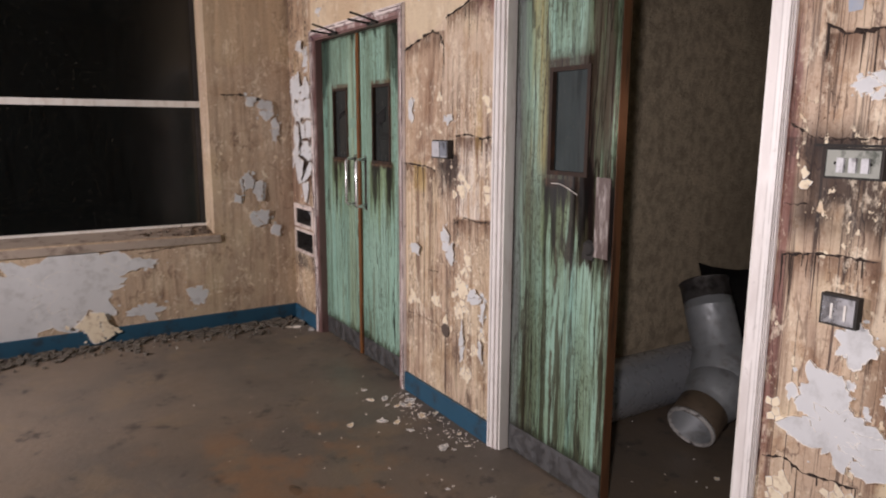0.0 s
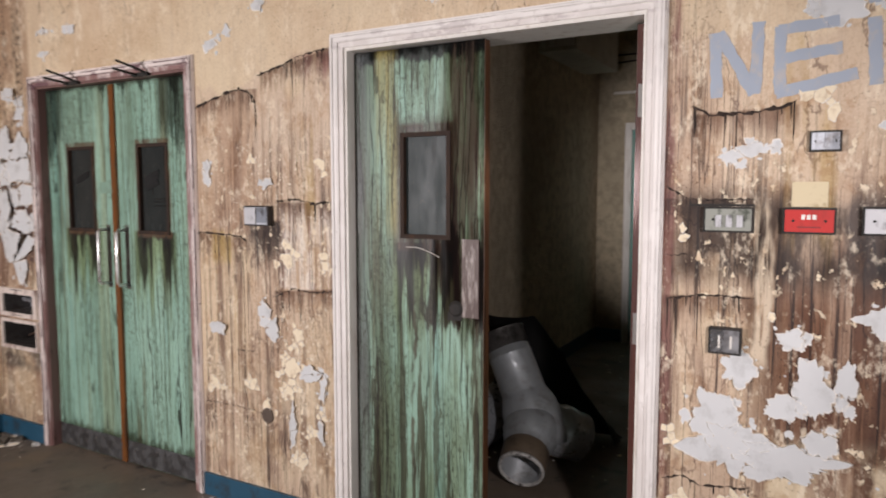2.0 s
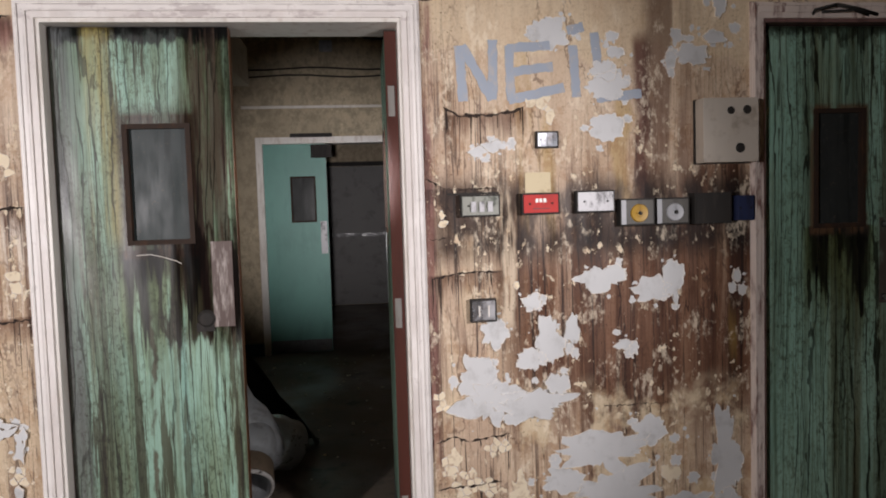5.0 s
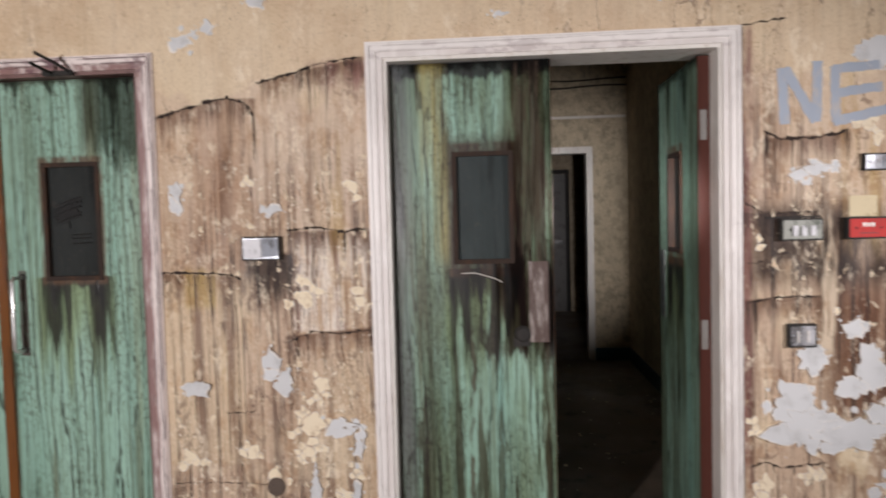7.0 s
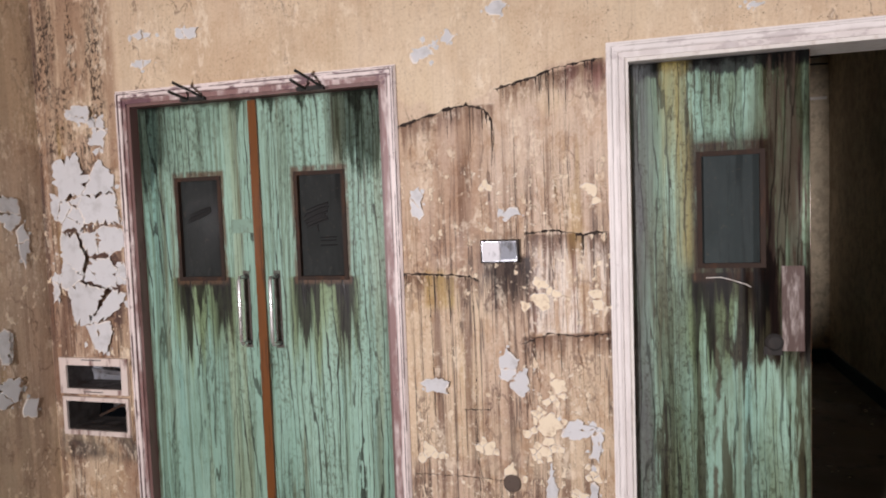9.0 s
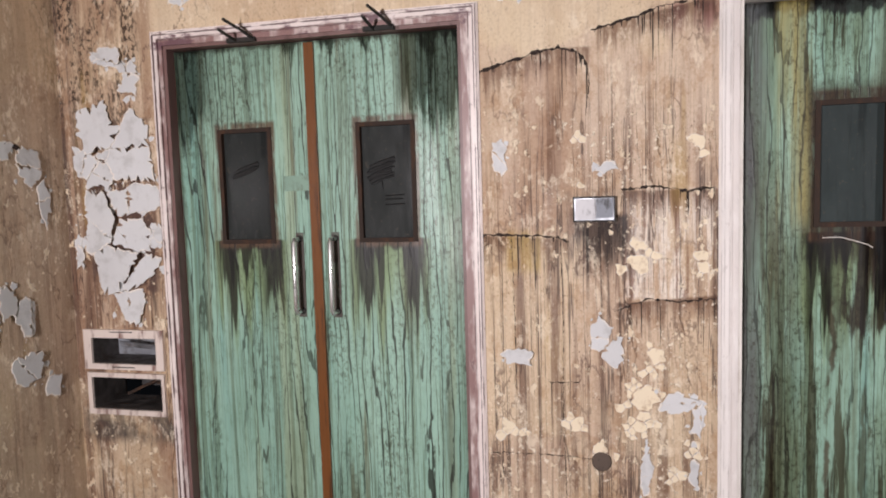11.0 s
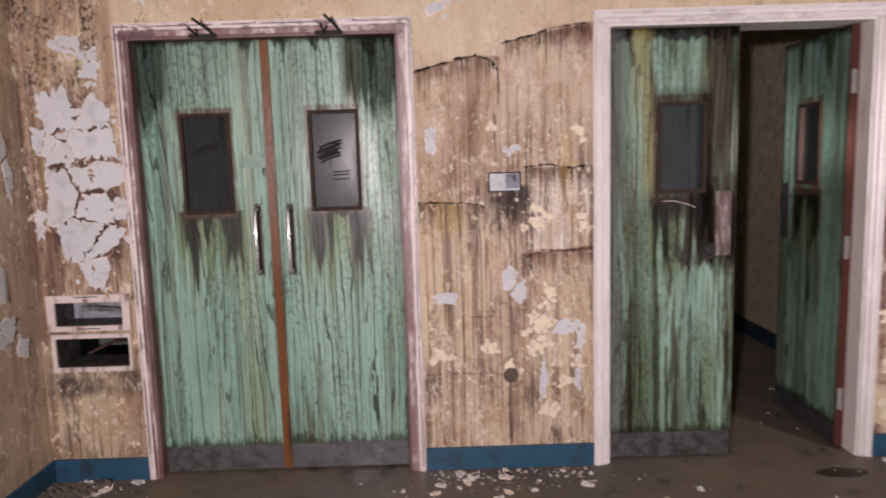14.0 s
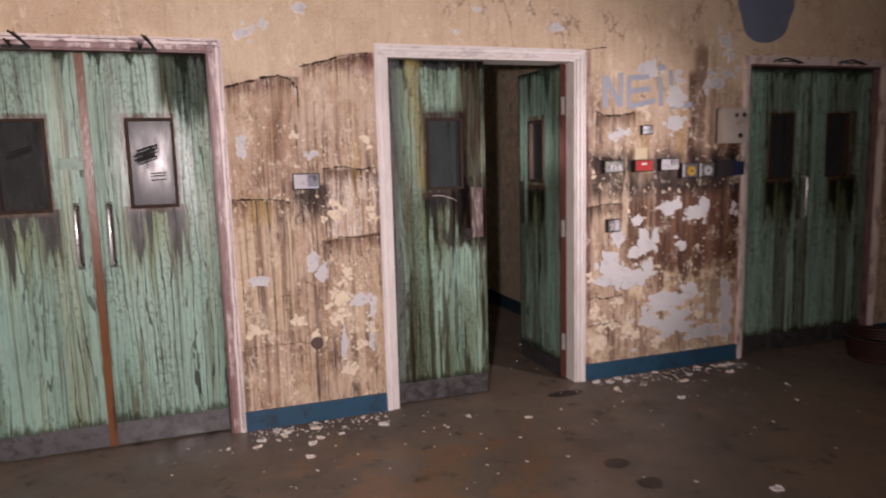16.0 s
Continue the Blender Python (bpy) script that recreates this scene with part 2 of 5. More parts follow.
    grit = s.op("MAXIMUM", s.mul(s.band(x, 1.58, 1.92, 0.05), s.band(z, 1.42, 1.66, 0.06)), s.op("MAXIMUM", s.mul(s.band(x, 1.84, 2.11, 0.04), s.band(z, 0.30, 1.34, 0.08)), s.mul(s.band(x, 1.34, 2.0, 0.1), s.band(z, 0.40, 0.66, 0.1))))
    speck = s.mul(grit, s.step(s.noise(62, 62, 50, 3, 0.6, off=74), 0.605, 0.63), s.step(s.noise(9, 9, 7, 3, off=76), 0.42, 0.54))
    s.over(s.mul(speck, 0.95), (0.86, 0.77, 0.62))
    pale = s.mul(s.band(z, 0.1, 0.62, 0.15), s.step(s.noise(7, 7, 6, 5, off=75), 0.48, 0.62), s.op("ADD", s.band(x, 3.45, 4.7, 0.1), 0.35))
    s.over(s.mul(pale, 0.7), (0.70, 0.58, 0.40))
    s.soak(s.mul(s.step(s.noise(13, 13, 9, 6, 0.75, off=101), 0.50, 0.62, 0, 0.7), s.step(z, 2.05, 1.75, 0.25, 1.0), keep), (0.74, 0.62, 0.52))
    s.over(s.mul(s.step(s.noise(8, 8, 5, 6, 0.75, off=103), 0.52, 0.62), s.step(s.noise(50, 50, 22, 4, 0.7, off=104), 0.44, 0.58), 0.6), (0.86, 0.75, 0.58))
    s.soak(s.mul(s.step(s.noise(130, 130, 110, 3, 0.6, off=105), 0.63, 0.67), s.step(s.noise(3, 3, 3, 4, off=106), 0.45, 0.60), keep, 0.85), (0.24, 0.17, 0.13))
    s.bump(s.noise(60, 60, 45, 6), 0.35, 0.004).bump(s.op("MAXIMUM", chips, speck), 0.8, 0.003).bump(fine, 0.3, 0.002).bump(big, 0.5, 0.01)
    s.rough(s.step(s.noise(12, 12, 3, 3, off=8), 0.3, 0.7, 0.5, 0.8))
    return s.done()


def make_roughcast(name, tint):
    s = Shade(name, tint, 0.85)
    s.over(s.step(s.noise(16, 16, 13, 6, 0.7), 0.4, 0.65), tuple(v * 0.62 for v in tint))
    s.over(s.step(s.noise(40, 40, 40, 3, off=4), 0.62, 0.7, 0, 0.7), tuple(min(1, v * 1.35) for v in tint))
    s.over(s.step(s.noise(1.2, 1.2, 0.8, 4, off=9), 0.45, 0.7, 0, 0.6), tuple(v * 0.5 for v in tint))
    s.bump(s.noise(55, 55, 55, 4), 0.9, 0.012)
    return s.done()


def make_green(name, dirt, seed, w0=0.185, w1=0.405, corner=None, grimy=False):
    """Mint door paint with water runs; local x runs across the leaf from its hinge, z up."""
    s = Shade(name, (0.27, 0.455, 0.365), 0.42, gloss=0.5)
    x, z = s.axis(0), s.axis(2)
    s.over(s.step(s.noise(5, 5, 0.6, 4, off=seed), 0.38, 0.62), (0.345, 0.545, 0.44))
    s.over(s.step(s.noise(8, 8, 0.4, 3, off=seed + 5), 0.55, 0.68, 0, 0.55), (0.33, 0.39, 0.24))
    s.over(s.step(s.noise(10, 10, 0.4, 3, off=seed + 9), 0.58, 0.68, 0, 0.3), (0.17, 0.43, 0.43))
    s.soak(s.step(s.noise(2.2, 2.2, 1.1, 4, off=seed + 11), 0.42, 0.66, 0, 0.7), (0.66, 0.66, 0.62))
    broad = s.step(s.noise(9, 9, 0.45, 6, 0.62, off=seed + 13), 0.56 - 0.14 * dirt, 0.74 - 0.12 * dirt)
    s.soak(s.mul(broad, 0.6 if grimy else 0.9), (0.42, 0.36, 0.30))
    rust = s.step(s.noise(16, 16, 0.5, 5, 0.6, off=seed + 15), 0.58 - 0.06 * dirt, 0.68)
    s.soak(s.mul(rust, 0.85), (0.42, 0.27, 0.18))
    line = s.step(s.noise(60, 60, 0.6, 6, 0.7, off=seed + 17, warp=0.1), 0.50, 0.60)
    s.soak(s.mul(line, 0.75), (0.45, 0.43, 0.36))
    s.soak(s.step(s.noise(48, 48, 18, 6, 0.75, off=seed + 18), 0.48, 0.70, 0, 0.55), (0.62, 0.60, 0.52))
    s.over(s.mul(s.step(s.noise(60, 60, 14, 5, 0.7, off=seed + 19), 0.66, 0.70), 0.5), (0.50, 0.62, 0.52))
    # soaked head of the leaf, and what has run from the sill of the window
    deep = s.op("SUBTRACT", 2.035, s.op("ADD", z, s.op("MULTIPLY", s.op("SUBTRACT", s.noise(40, 40, 26, 5, 0.7, off=seed + 25), 0.5), 0.10)))
    where = s.step(s.noise(5.5, 5.5, 0.15, 3, 0.6, off=seed + 26), 0.50, 0.70)
    reach = s.mul(where, s.step(s.noise(26, 26, 0.25, 5, 0.7, off=seed + 27), 0.32, 0.78))
    long = s.op("ADD", s.op("MULTIPLY", reach, 0.26 if grimy else 0.42 + 0.2 * dirt), 0.004 + 0.03 * dirt)
    wash = s.step(s.op("SUBTRACT", deep, s.op("MULTIPLY", long, 1.3)), 0.02, -0.04)
    s.soak(s.mul(wash, 0.75), (0.52, 0.47, 0.42))
    soot = s.mul(s.step(s.op("SUBTRACT", deep, long), 0.012, -0.018), s.step(s.noise(30, 30, 9, 5, 0.7, off=seed + 28), 0.30, 0.52, 0.35, 1.0))
    s.soak(s.mul(soot, 0.85), (0.20, 0.18, 0.18))
    matt = wash
    drop = s.op("ADD", z, s.op("MULTIPLY", s.noise(34, 34, 0.5, 5, 0.6, off=seed + 29), 0.9))
    below = s.step(z, 1.275, 1.262)
    sides = s.op("ADD", s.band(x, w0 - 0.01, w0 + 0.04, 0.025), s.band(x, w1 - 0.035, w1 + 0.015, 0.03))
    s.soak(s.mul(s.step(drop, 1.44, 1.49), sides, below, 0.95), (0.075, 0.06, 0.05))
    s.soak(s.mul(s.step(drop, 1.63, 1.67), s.band(x, w0 - 0.02, w1 + 0.02, 0.02), below, 0.95), (0.08, 0.065, 0.05))
    s.soak(s.mul(s.step(drop, 1.30, 1.55), s.band(x, w0 - 0.03, w1 + 0.03, 0.04), below), (0.72, 0.64, 0.44))
    black = s.mul(s.band(x, w0 - 0.02, w1 + 0.02, 0.012), s.step(s.op("ADD", z, s.op("MULTIPLY", s.noise(30, 30, 1.5, 4, off=seed + 45), 0.10)), 1.275, 1.295), below)
    s.over(s.mul(black, 0.92), (0.03, 0.025, 0.02))
    ring = s.mul(s.band(x, w0 - 0.014, w1 + 0.014, 0.014), s.band(z, 1.250, 1.728, 0.02), s.step(s.noise(25, 25, 7, 4, off=seed + 31), 0.33, 0.52))
    s.over(s.mul(ring, 0.85), (0.11, 0.06, 0.03))
    if corner:
        soaked = s.step(s.op("ADD", z, s.op("MULTIPLY", s.noise(24, 24, 1.0, 6, 0.68, off=seed + 35), 0.9)), 2.10, 2.20)
        soaked = s.mul(soaked, s.band(x, *corner, 0.09))
        s.soak(s.mul(soaked, 0.9), (0.21, 0.185, 0.18))
        matt = s.op("MAXIMUM", matt, soaked)
    if grimy:
        s.soak(s.step(s.op("ADD", z, s.op("MULTIPLY", s.noise(24, 24, 5, 5, 0.7, off=seed + 51), 0.14)), 2.045, 2.065), (0.10, 0.10, 0.11))
        s.soak(s.step(s.noise(6, 6, 0.9, 6, 0.65, off=seed + 47), 0.42, 0.60), (0.66, 0.60, 0.50))
        s.soak(s.mul(s.step(s.noise(15, 15, 0.8, 6, 0.7, off=seed + 49), 0.53, 0.565), 0.92), (0.24, 0.17, 0.12))
        rim = s.op("ADD", s.step(s.op("ADD", x, s.op("MULTIPLY", s.noise(9, 9, 1.1, 5, off=seed + 37), 0.16)), 0.165, 0.095), s.mul(s.step(x, 0.42, 0.52), s.step(s.op("ADD", z, s.op("MULTIPLY", s.noise(24, 24, 1.2, 5, off=seed + 38), 0.4)), 1.10, 1.16)))
        s.soak(s.mul(rim, s.step(s.noise(18, 18, 1.2, 5, off=seed + 39), 0.30, 0.6)), (0.27, 0.20, 0.15))
        dull = s.mul(s.step(s.op("ADD", x, s.op("MULTIPLY", s.noise(12, 12, 0.8, 5, off=seed + 57), 0.30)), 0.53, 0.60), s.step(s.op("ADD", z, s.op("MULTIPLY", s.noise(22, 22, 0.8, 5, off=seed + 58), 0.5)), 1.12, 1.24))
        s.over(s.mul(dull, s.step(s.noise(17, 17, 0.9, 6, 0.7, off=seed + 63), 0.46, 0.53), 0.7), (0.085, 0.06, 0.048))
        s.soak(s.mul(dull, 0.6), (0.62, 0.56, 0.50))
        matt = s.op("MAXIMUM", matt, dull)
        ink = s.mul(s.step(s.noise(20, 20, 0.9, 6, 0.65, off=seed + 59), 0.57, 0.60), s.step(x, 0.36, 0.48), s.step(z, 0.9, 1.1))
        s.over(s.mul(ink, 0.85), (0.035, 0.018, 0.015))
        grey = s.mul(s.step(s.op("ADD", x, s.op("MULTIPLY", s.noise(10, 10, 0.9, 4, off=seed + 60), 0.14)), 0.16, 0.10), s.step(s.noise(7, 7, 0.9, 4, off=seed + 61), 0.32, 0.5))
        s.over(s.mul(grey, 0.55), (0.16, 0.175, 0.18))
        around = s.mul(s.band(x, 0.20, 0.46, 0.03), s.step(s.op("ADD", z, s.op("MULTIPLY", s.noise(26, 26, 1.0, 5, off=seed + 62), 0.55)), 1.42, 1.48), s.step(z, 1.79, 1.72))
        s.soak(s.mul(around, 0.85), (0.30, 0.23, 0.19))
        ragged = s.op("ADD", z, s.op("MULTIPLY", s.op("SUBTRACT", s.noise(26, 26, 1.4, 5, 0.65, off=seed + 69), 0.5), 0.45))
        lock = s.mul(s.band(x, 0.33, 0.59, 0.06), s.band(ragged, 0.95, 1.30, 0.03), s.step(s.noise(16, 16, 1.5, 5, off=seed + 41), 0.42, 0.50))
        s.soak(lock, (0.17, 0.11, 0.09))
        moss = s.mul(s.band(x, 0.12, 0.19, 0.03), s.band(z, 1.36, 2.02, 0.12), s.step(s.noise(14, 14, 0.6, 4, off=seed + 43), 0.35, 0.6))
        s.over(s.mul(moss, 0.75), (0.36, 0.31, 0.11))
        bend = s.op("ADD", x, s.op("MULTIPLY", s.op("SUBTRACT", s.noise(3, 3, 4.5, 4, off=seed + 71), 0.5), 0.11))
        split = s.mul(s.band(bend, 0.272, 0.280, 0.010), s.band(z, 0.34, 1.02, 0.10), s.step(s.noise(20, 20, 7, 4, off=seed + 72), 0.36, 0.5))
        s.soak(s.mul(split, 0.9), (0.30, 0.16, 0.12))
        s.soak(s.mul(s.band(bend, 0.385, 0.40, 0.014), s.band(z, 0.16, 0.95, 0.10), s.step(s.noise(18, 18, 3, 4, off=seed + 73), 0.42, 0.54), 0.85), (0.34, 0.24, 0.18))
    s.soak(s.step(s.op("ADD", z, s.op("MULTIPLY", s.noise(28, 28, 4, 5, 0.65, off=seed + 33), 0.22)), 0.29, 0.24), (0.28, 0.26, 0.22))
    trim = s.op("MINIMUM", s.op("MINIMUM", x, s.op("SUBTRACT", 0.592, x)), s.op("SUBTRACT", 2.035, z))
    s.soak(s.mul(s.step(s.op("ADD", trim, s.op("MULTIPLY", s.noise(22, 22, 4, 5, 0.65, off=seed + 53), 0.06)), 0.052, 0.030), 0.85), (0.30, 0.25, 0.20))
    # long thin runs from head to foot
    flow = s.op("ADD", s.op("MULTIPLY", s.noise(6, 6, 0.5, 5, 0.5, off=seed + 21), 7.0), s.op("ADD", s.op("MULTIPLY", x, 27.0), s.op("MULTIPLY", s.noise(9, 9, 7, 3, off=seed + 22), 0.55)))
    saw = s.op("ABSOLUTE", s.op("SUBTRACT", s.op("FRACT", flow), 0.5))
    hair = s.mul(s.step(saw, 0.085, 0.05), s.step(s.noise(9, 9, 0.7, 4, off=seed + 23), 0.33, 0.55))
    s.soak(s.mul(hair, 0.75 if grimy else 0.95), (0.11, 0.10, 0.085))
    flow = s.op("ADD", s.op("MULTIPLY", s.noise(11, 11, 0.7, 4, 0.5, off=seed + 64), 9.0), s.op("ADD", s.op("MULTIPLY", x, 52.0), s.op("MULTIPLY", s.noise(14, 14, 9, 3, off=seed + 65), 0.6)))
    fine = s.mul(s.step(s.op("ABSOLUTE", s.op("SUBTRACT", s.op("FRACT", flow), 0.5)), 0.09, 0.05), s.step(s.noise(12, 12, 1.0, 4, off=seed + 66), 0.44, 0.58))
    s.soak(s.mul(fine, 0.85), (0.17, 0.14, 0.115))
    grime = s.mul(s.step(s.noise(70, 70, 40, 6, 0.8, off=seed + 67), 0.50, 0.60), s.step(s.noise(6, 6, 1.3, 4, off=seed + 68), 0.42, 0.60))
    s.soak(s.mul(grime, 0.85), (0.38, 0.33, 0.29))
    s.bump(hair, 0.4, 0.002).bump(s.noise(70, 70, 9, 4, off=seed), 0.25, 0.003)
    s.rough(s.op("ADD", s.step(s.noise(9, 9, 2, 4, off=seed + 2), 0.3, 0.7, 0.33, 0.55), s.mul(matt, 0.35)))
    s.feed(s.b.inputs["Specular IOR Level"], s.step(matt, 0.0, 1.0, 0.45, 0.12))
    return s.done()


def make_paint(name, base, dirt, rough=0.5, scale=18.0, amount=0.7, streak=0.2):
    s = Shade(name, base, rough)
    s.over(s.step(s.noise(scale, scale, scale * streak, 5, 0.65), 0.50, 0.68, 0, amount), dirt)
    s.over(s.step(s.noise(3, 3, 2, 4, off=6), 0.4, 0.7, 0, 0.35), tuple(v * 0.7 for v in base))
    s.bump(s.noise(50, 50, 30, 4, off=2), 0.3, 0.003)
    return s.done()


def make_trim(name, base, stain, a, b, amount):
    """Architrave paint between a and b: the inner member of the moulding stained, dark lines along its steps, chips."""
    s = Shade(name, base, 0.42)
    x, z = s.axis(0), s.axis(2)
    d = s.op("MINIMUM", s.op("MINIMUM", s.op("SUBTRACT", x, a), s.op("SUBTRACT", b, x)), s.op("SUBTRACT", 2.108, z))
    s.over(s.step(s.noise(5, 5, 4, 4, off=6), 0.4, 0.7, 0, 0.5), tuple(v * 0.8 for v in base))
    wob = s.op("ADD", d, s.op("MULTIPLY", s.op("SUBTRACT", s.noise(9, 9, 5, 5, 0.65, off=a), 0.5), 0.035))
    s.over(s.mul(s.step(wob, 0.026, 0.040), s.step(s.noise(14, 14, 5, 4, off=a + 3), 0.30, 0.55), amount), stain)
    # thin darker lines set along each step of the moulding
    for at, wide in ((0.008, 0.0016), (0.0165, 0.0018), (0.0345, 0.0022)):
        groove_line = s.step(s.op("ABSOLUTE", s.op("SUBTRACT", s.op("ADD", d, s.op("MULTIPLY", s.op("SUBTRACT", s.noise(30, 30, 30, 2, off=at * 900), 0.5), 0.003)), at)), wide * 1.6, wide * 0.5)
        s.over(s.mul(groove_line, s.step(s.noise(8, 8, 5, 4, off=a + at * 500), 0.40, 0.52), amount), tuple(v * 0.45 for v in stain))
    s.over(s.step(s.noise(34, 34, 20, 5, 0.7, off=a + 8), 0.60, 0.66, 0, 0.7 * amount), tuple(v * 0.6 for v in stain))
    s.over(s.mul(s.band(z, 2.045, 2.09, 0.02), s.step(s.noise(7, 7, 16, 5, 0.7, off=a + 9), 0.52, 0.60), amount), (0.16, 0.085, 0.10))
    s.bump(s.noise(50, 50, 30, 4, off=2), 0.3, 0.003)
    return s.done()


def make_floor():
    s = Shade("grimy_floor", (0.178, 0.138, 0.104), 0.5)
    s.over(s.step(s.noise(0.8, 0.8, 1, 5), 0.4, 0.65), (0.125, 0.105, 0.086))
    s.over(s.step(s.noise(2.6, 2.6, 1, 5, 0.65, off=4), 0.52, 0.68, 0, 0.7), (0.20, 0.15, 0.10))
    s.over(s.step(s.noise(6, 6, 1, 6, 0.7, off=9), 0.56, 0.68, 0, 0.8), (0.048, 0.042, 0.038))
    s.over(s.step(s.noise(70, 70, 1, 3, off=12), 0.64, 0.7, 0, 0.6), (0.24, 0.21, 0.17))
    x, y = s.axis(0), s.axis(1)
    for x0, x1, y0, y1 in ((2.90, 3.04, -1.17, -1.07), (2.93, 3.06, -1.40, -1.29), (3.10, 3.35, -0.22, -0.12), (2.00, 2.10, -0.95, -0.90)):
        s.soak(s.step(s.mul(s.band(x, (x0 + x1) / 2, (x0 + x1) / 2, (x1 - x0) * 0.8), s.band(y, (y0 + y1) / 2, (y0 + y1) / 2, (y1 - y0) * 0.9), s.noise(16, 16, 1, 4, off=x0)), 0.17, 0.24), (0.22, 0.2, 0.19))
    rusty = s.mul(s.band(x, 1.6, 2.7, 0.4), s.band(y, -1.3, -0.6, 0.3), s.step(s.noise(3.5, 3.5, 1, 5, off=33), 0.46, 0.62))
    s.over(s.mul(rusty, 0.7), (0.24, 0.135, 0.07))
    s.bump(s.noise(28, 28, 1, 6, 0.7), 0.4, 0.006)
    s.rough(s.step(s.noise(1.6, 1.6, 1, 4, off=15), 0.35, 0.65, 0.34, 0.68))
    return s.done()


def make_metal(name, base, rough, dirt=(0.08, 0.06, 0.045), amount=0.5, metal=0.85):
    s = Shade(name, base, rough, metal)
    s.over(s.step(s.noise(14, 14, 14, 5, 0.65), 0.5, 0.7, 0, amount), dirt)
    s.rough(s.step(s.noise(20, 20, 20, 4, off=3), 0.3, 0.7, rough * 0.7, min(1.0, rough * 1.6)))
    return s.done()


PLASTER = make_plaster()
TAN_WALL = make_roughcast("roughcast_tan", (0.50, 0.41, 0.29))
CREAM_WALL = make_roughcast("corridor_cream", (0.60, 0.51, 0.36))
CEILING = make_roughcast("dirty_ceiling", (0.5, 0.45, 0.38))
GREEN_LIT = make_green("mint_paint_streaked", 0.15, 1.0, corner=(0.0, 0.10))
GREEN_DIRTY = make_green("mint_paint_soaked", 0.7, 40.0, 0.230, 0.443, grimy=True)
# dirt set high: its dark head and runs also imitate shade on these leaves
GREEN_BACK = make_green("mint_paint_dirt_and_shade", 0.95, 71.0, 0.228, 0.428)
GREEN_CORNER = make_green("mint_paint_wet_corner", 0.15, 17.0, 0.18, 0.40, (0.40, 0.62))

GREEN_FAR = make_paint("teal_paint_plain", (0.13, 0.33, 0.28), (0.09, 0.25, 0.21), 0.45, 6, 0.6, 0.4)
WHITE_TRIM = make_paint("white_gloss_trim", (0.79, 0.76, 0.71), (0.46, 0.38, 0.31), 0.38, 22, 0.5)
PINK_TRIM = make_paint("stained_pink_trim", (0.74, 0.65, 0.59), (0.20, 0.10, 0.085), 0.45, 26, 0.95, 0.25)
RED_WOOD = make_paint("red_brown_wood", (0.115, 0.032, 0.021), (0.06, 0.02, 0.015), 0.45, 40, 0.8, 0.08)
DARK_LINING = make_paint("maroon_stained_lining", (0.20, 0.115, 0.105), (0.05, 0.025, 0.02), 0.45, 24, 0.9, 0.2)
ORANGE_WOOD = make_paint("orange_brown_wood", (0.175, 0.065, 0.018), (0.045, 0.02, 0.012), 0.30, 60, 0.95, 0.06)
BROWN_BEAD = make_paint("brown_bead_wood", (0.026, 0.013, 0.007), (0.075, 0.030, 0.010), 0.8, 24, 0.7, 0.35)
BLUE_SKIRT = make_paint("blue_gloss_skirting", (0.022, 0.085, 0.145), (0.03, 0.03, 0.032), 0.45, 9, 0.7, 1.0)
# darker copy of the blue skirting, used on the corridor's side walls
DARK_SKIRT = make_paint("darker_blue_skirting", (0.012, 0.028, 0.042), (0.012, 0.012, 0.013), 0.5, 9, 0.7, 1.0)
FLOOR = make_floor()
STEEL = make_metal("scuffed_steel_plate", (0.155, 0.155, 0.157), 0.45, (0.075, 0.07, 0.065), 0.5)
CHROME = make_metal("worn_chrome", (0.88, 0.88, 0.87), 0.30, (0.6, 0.55, 0.5), 0.3)
GALV = make_metal("galvanised_duct", (0.50, 0.52, 0.55), 0.30, (0.36, 0.37, 0.39), 0.4, 0.50)
DULL_TIN = make_metal("dull_tin", (0.48, 0.50, 0.54), 0.5, (0.14, 0.11, 0.09), 0.7)
SOOT = make_paint("sooty_black", (0.022, 0.02, 0.018), (0.05, 0.04, 0.035), 0.8)
CRACK = make_paint("crack_shadow_dirt", (0.03, 0.02, 0.016), (0.07, 0.045, 0.035), 0.95)
RIM = make_paint("pale_broken_paint_edge", (0.84, 0.80, 0.74), (0.60, 0.52, 0.43), 0.7, 30, 0.6, 1.0)
FLAKE = make_paint("grey_white_flake", (0.66, 0.67, 0.675), (0.46, 0.46, 0.45), 0.55, 12, 0.6, 1.0)
BARE = make_paint("bare_cream_plaster", (0.86, 0.75, 0.56), (0.56, 0.43, 0.29), 0.85, 30, 0.8, 1.0)
BLUE_GREY = make_paint("blue_grey_brush_paint", (0.37, 0.42, 0.50), (0.52, 0.47, 0.42), 0.6, 26, 0.75, 0.6)
RED_BOX = make_paint("red_alarm_plastic", (0.52, 0.022, 0.018), (0.26, 0.02, 0.015), 0.62, 16, 0.5, 0.5)
WHITE_BOX = make_paint("smeared_white_metal", (0.55, 0.55, 0.57), (0.08, 0.075, 0.08), 0.4, 18, 1.0, 0.6)
CREAM_PAPER = make_paint("cream_card", (0.70, 0.60, 0.40), (0.42, 0.32, 0.18), 0.8, 24, 0.8, 1.0)
YELLOW = make_paint("ochre_dial", (0.46, 0.27, 0.03), (0.2, 0.1, 0.02), 0.45)
GREY_DIAL = make_paint("grey_dial", (0.42, 0.43, 0.45), (0.15, 0.15, 0.15), 0.4)
NAVY = make_paint("navy_plastic", (0.025, 0.035, 0.09), (0.02, 0.02, 0.03), 0.4)
SHADOW_BLACK = make_paint("black_shadow_sheet", (0.012, 0.011, 0.011), (0.03, 0.026, 0.024), 0.6)
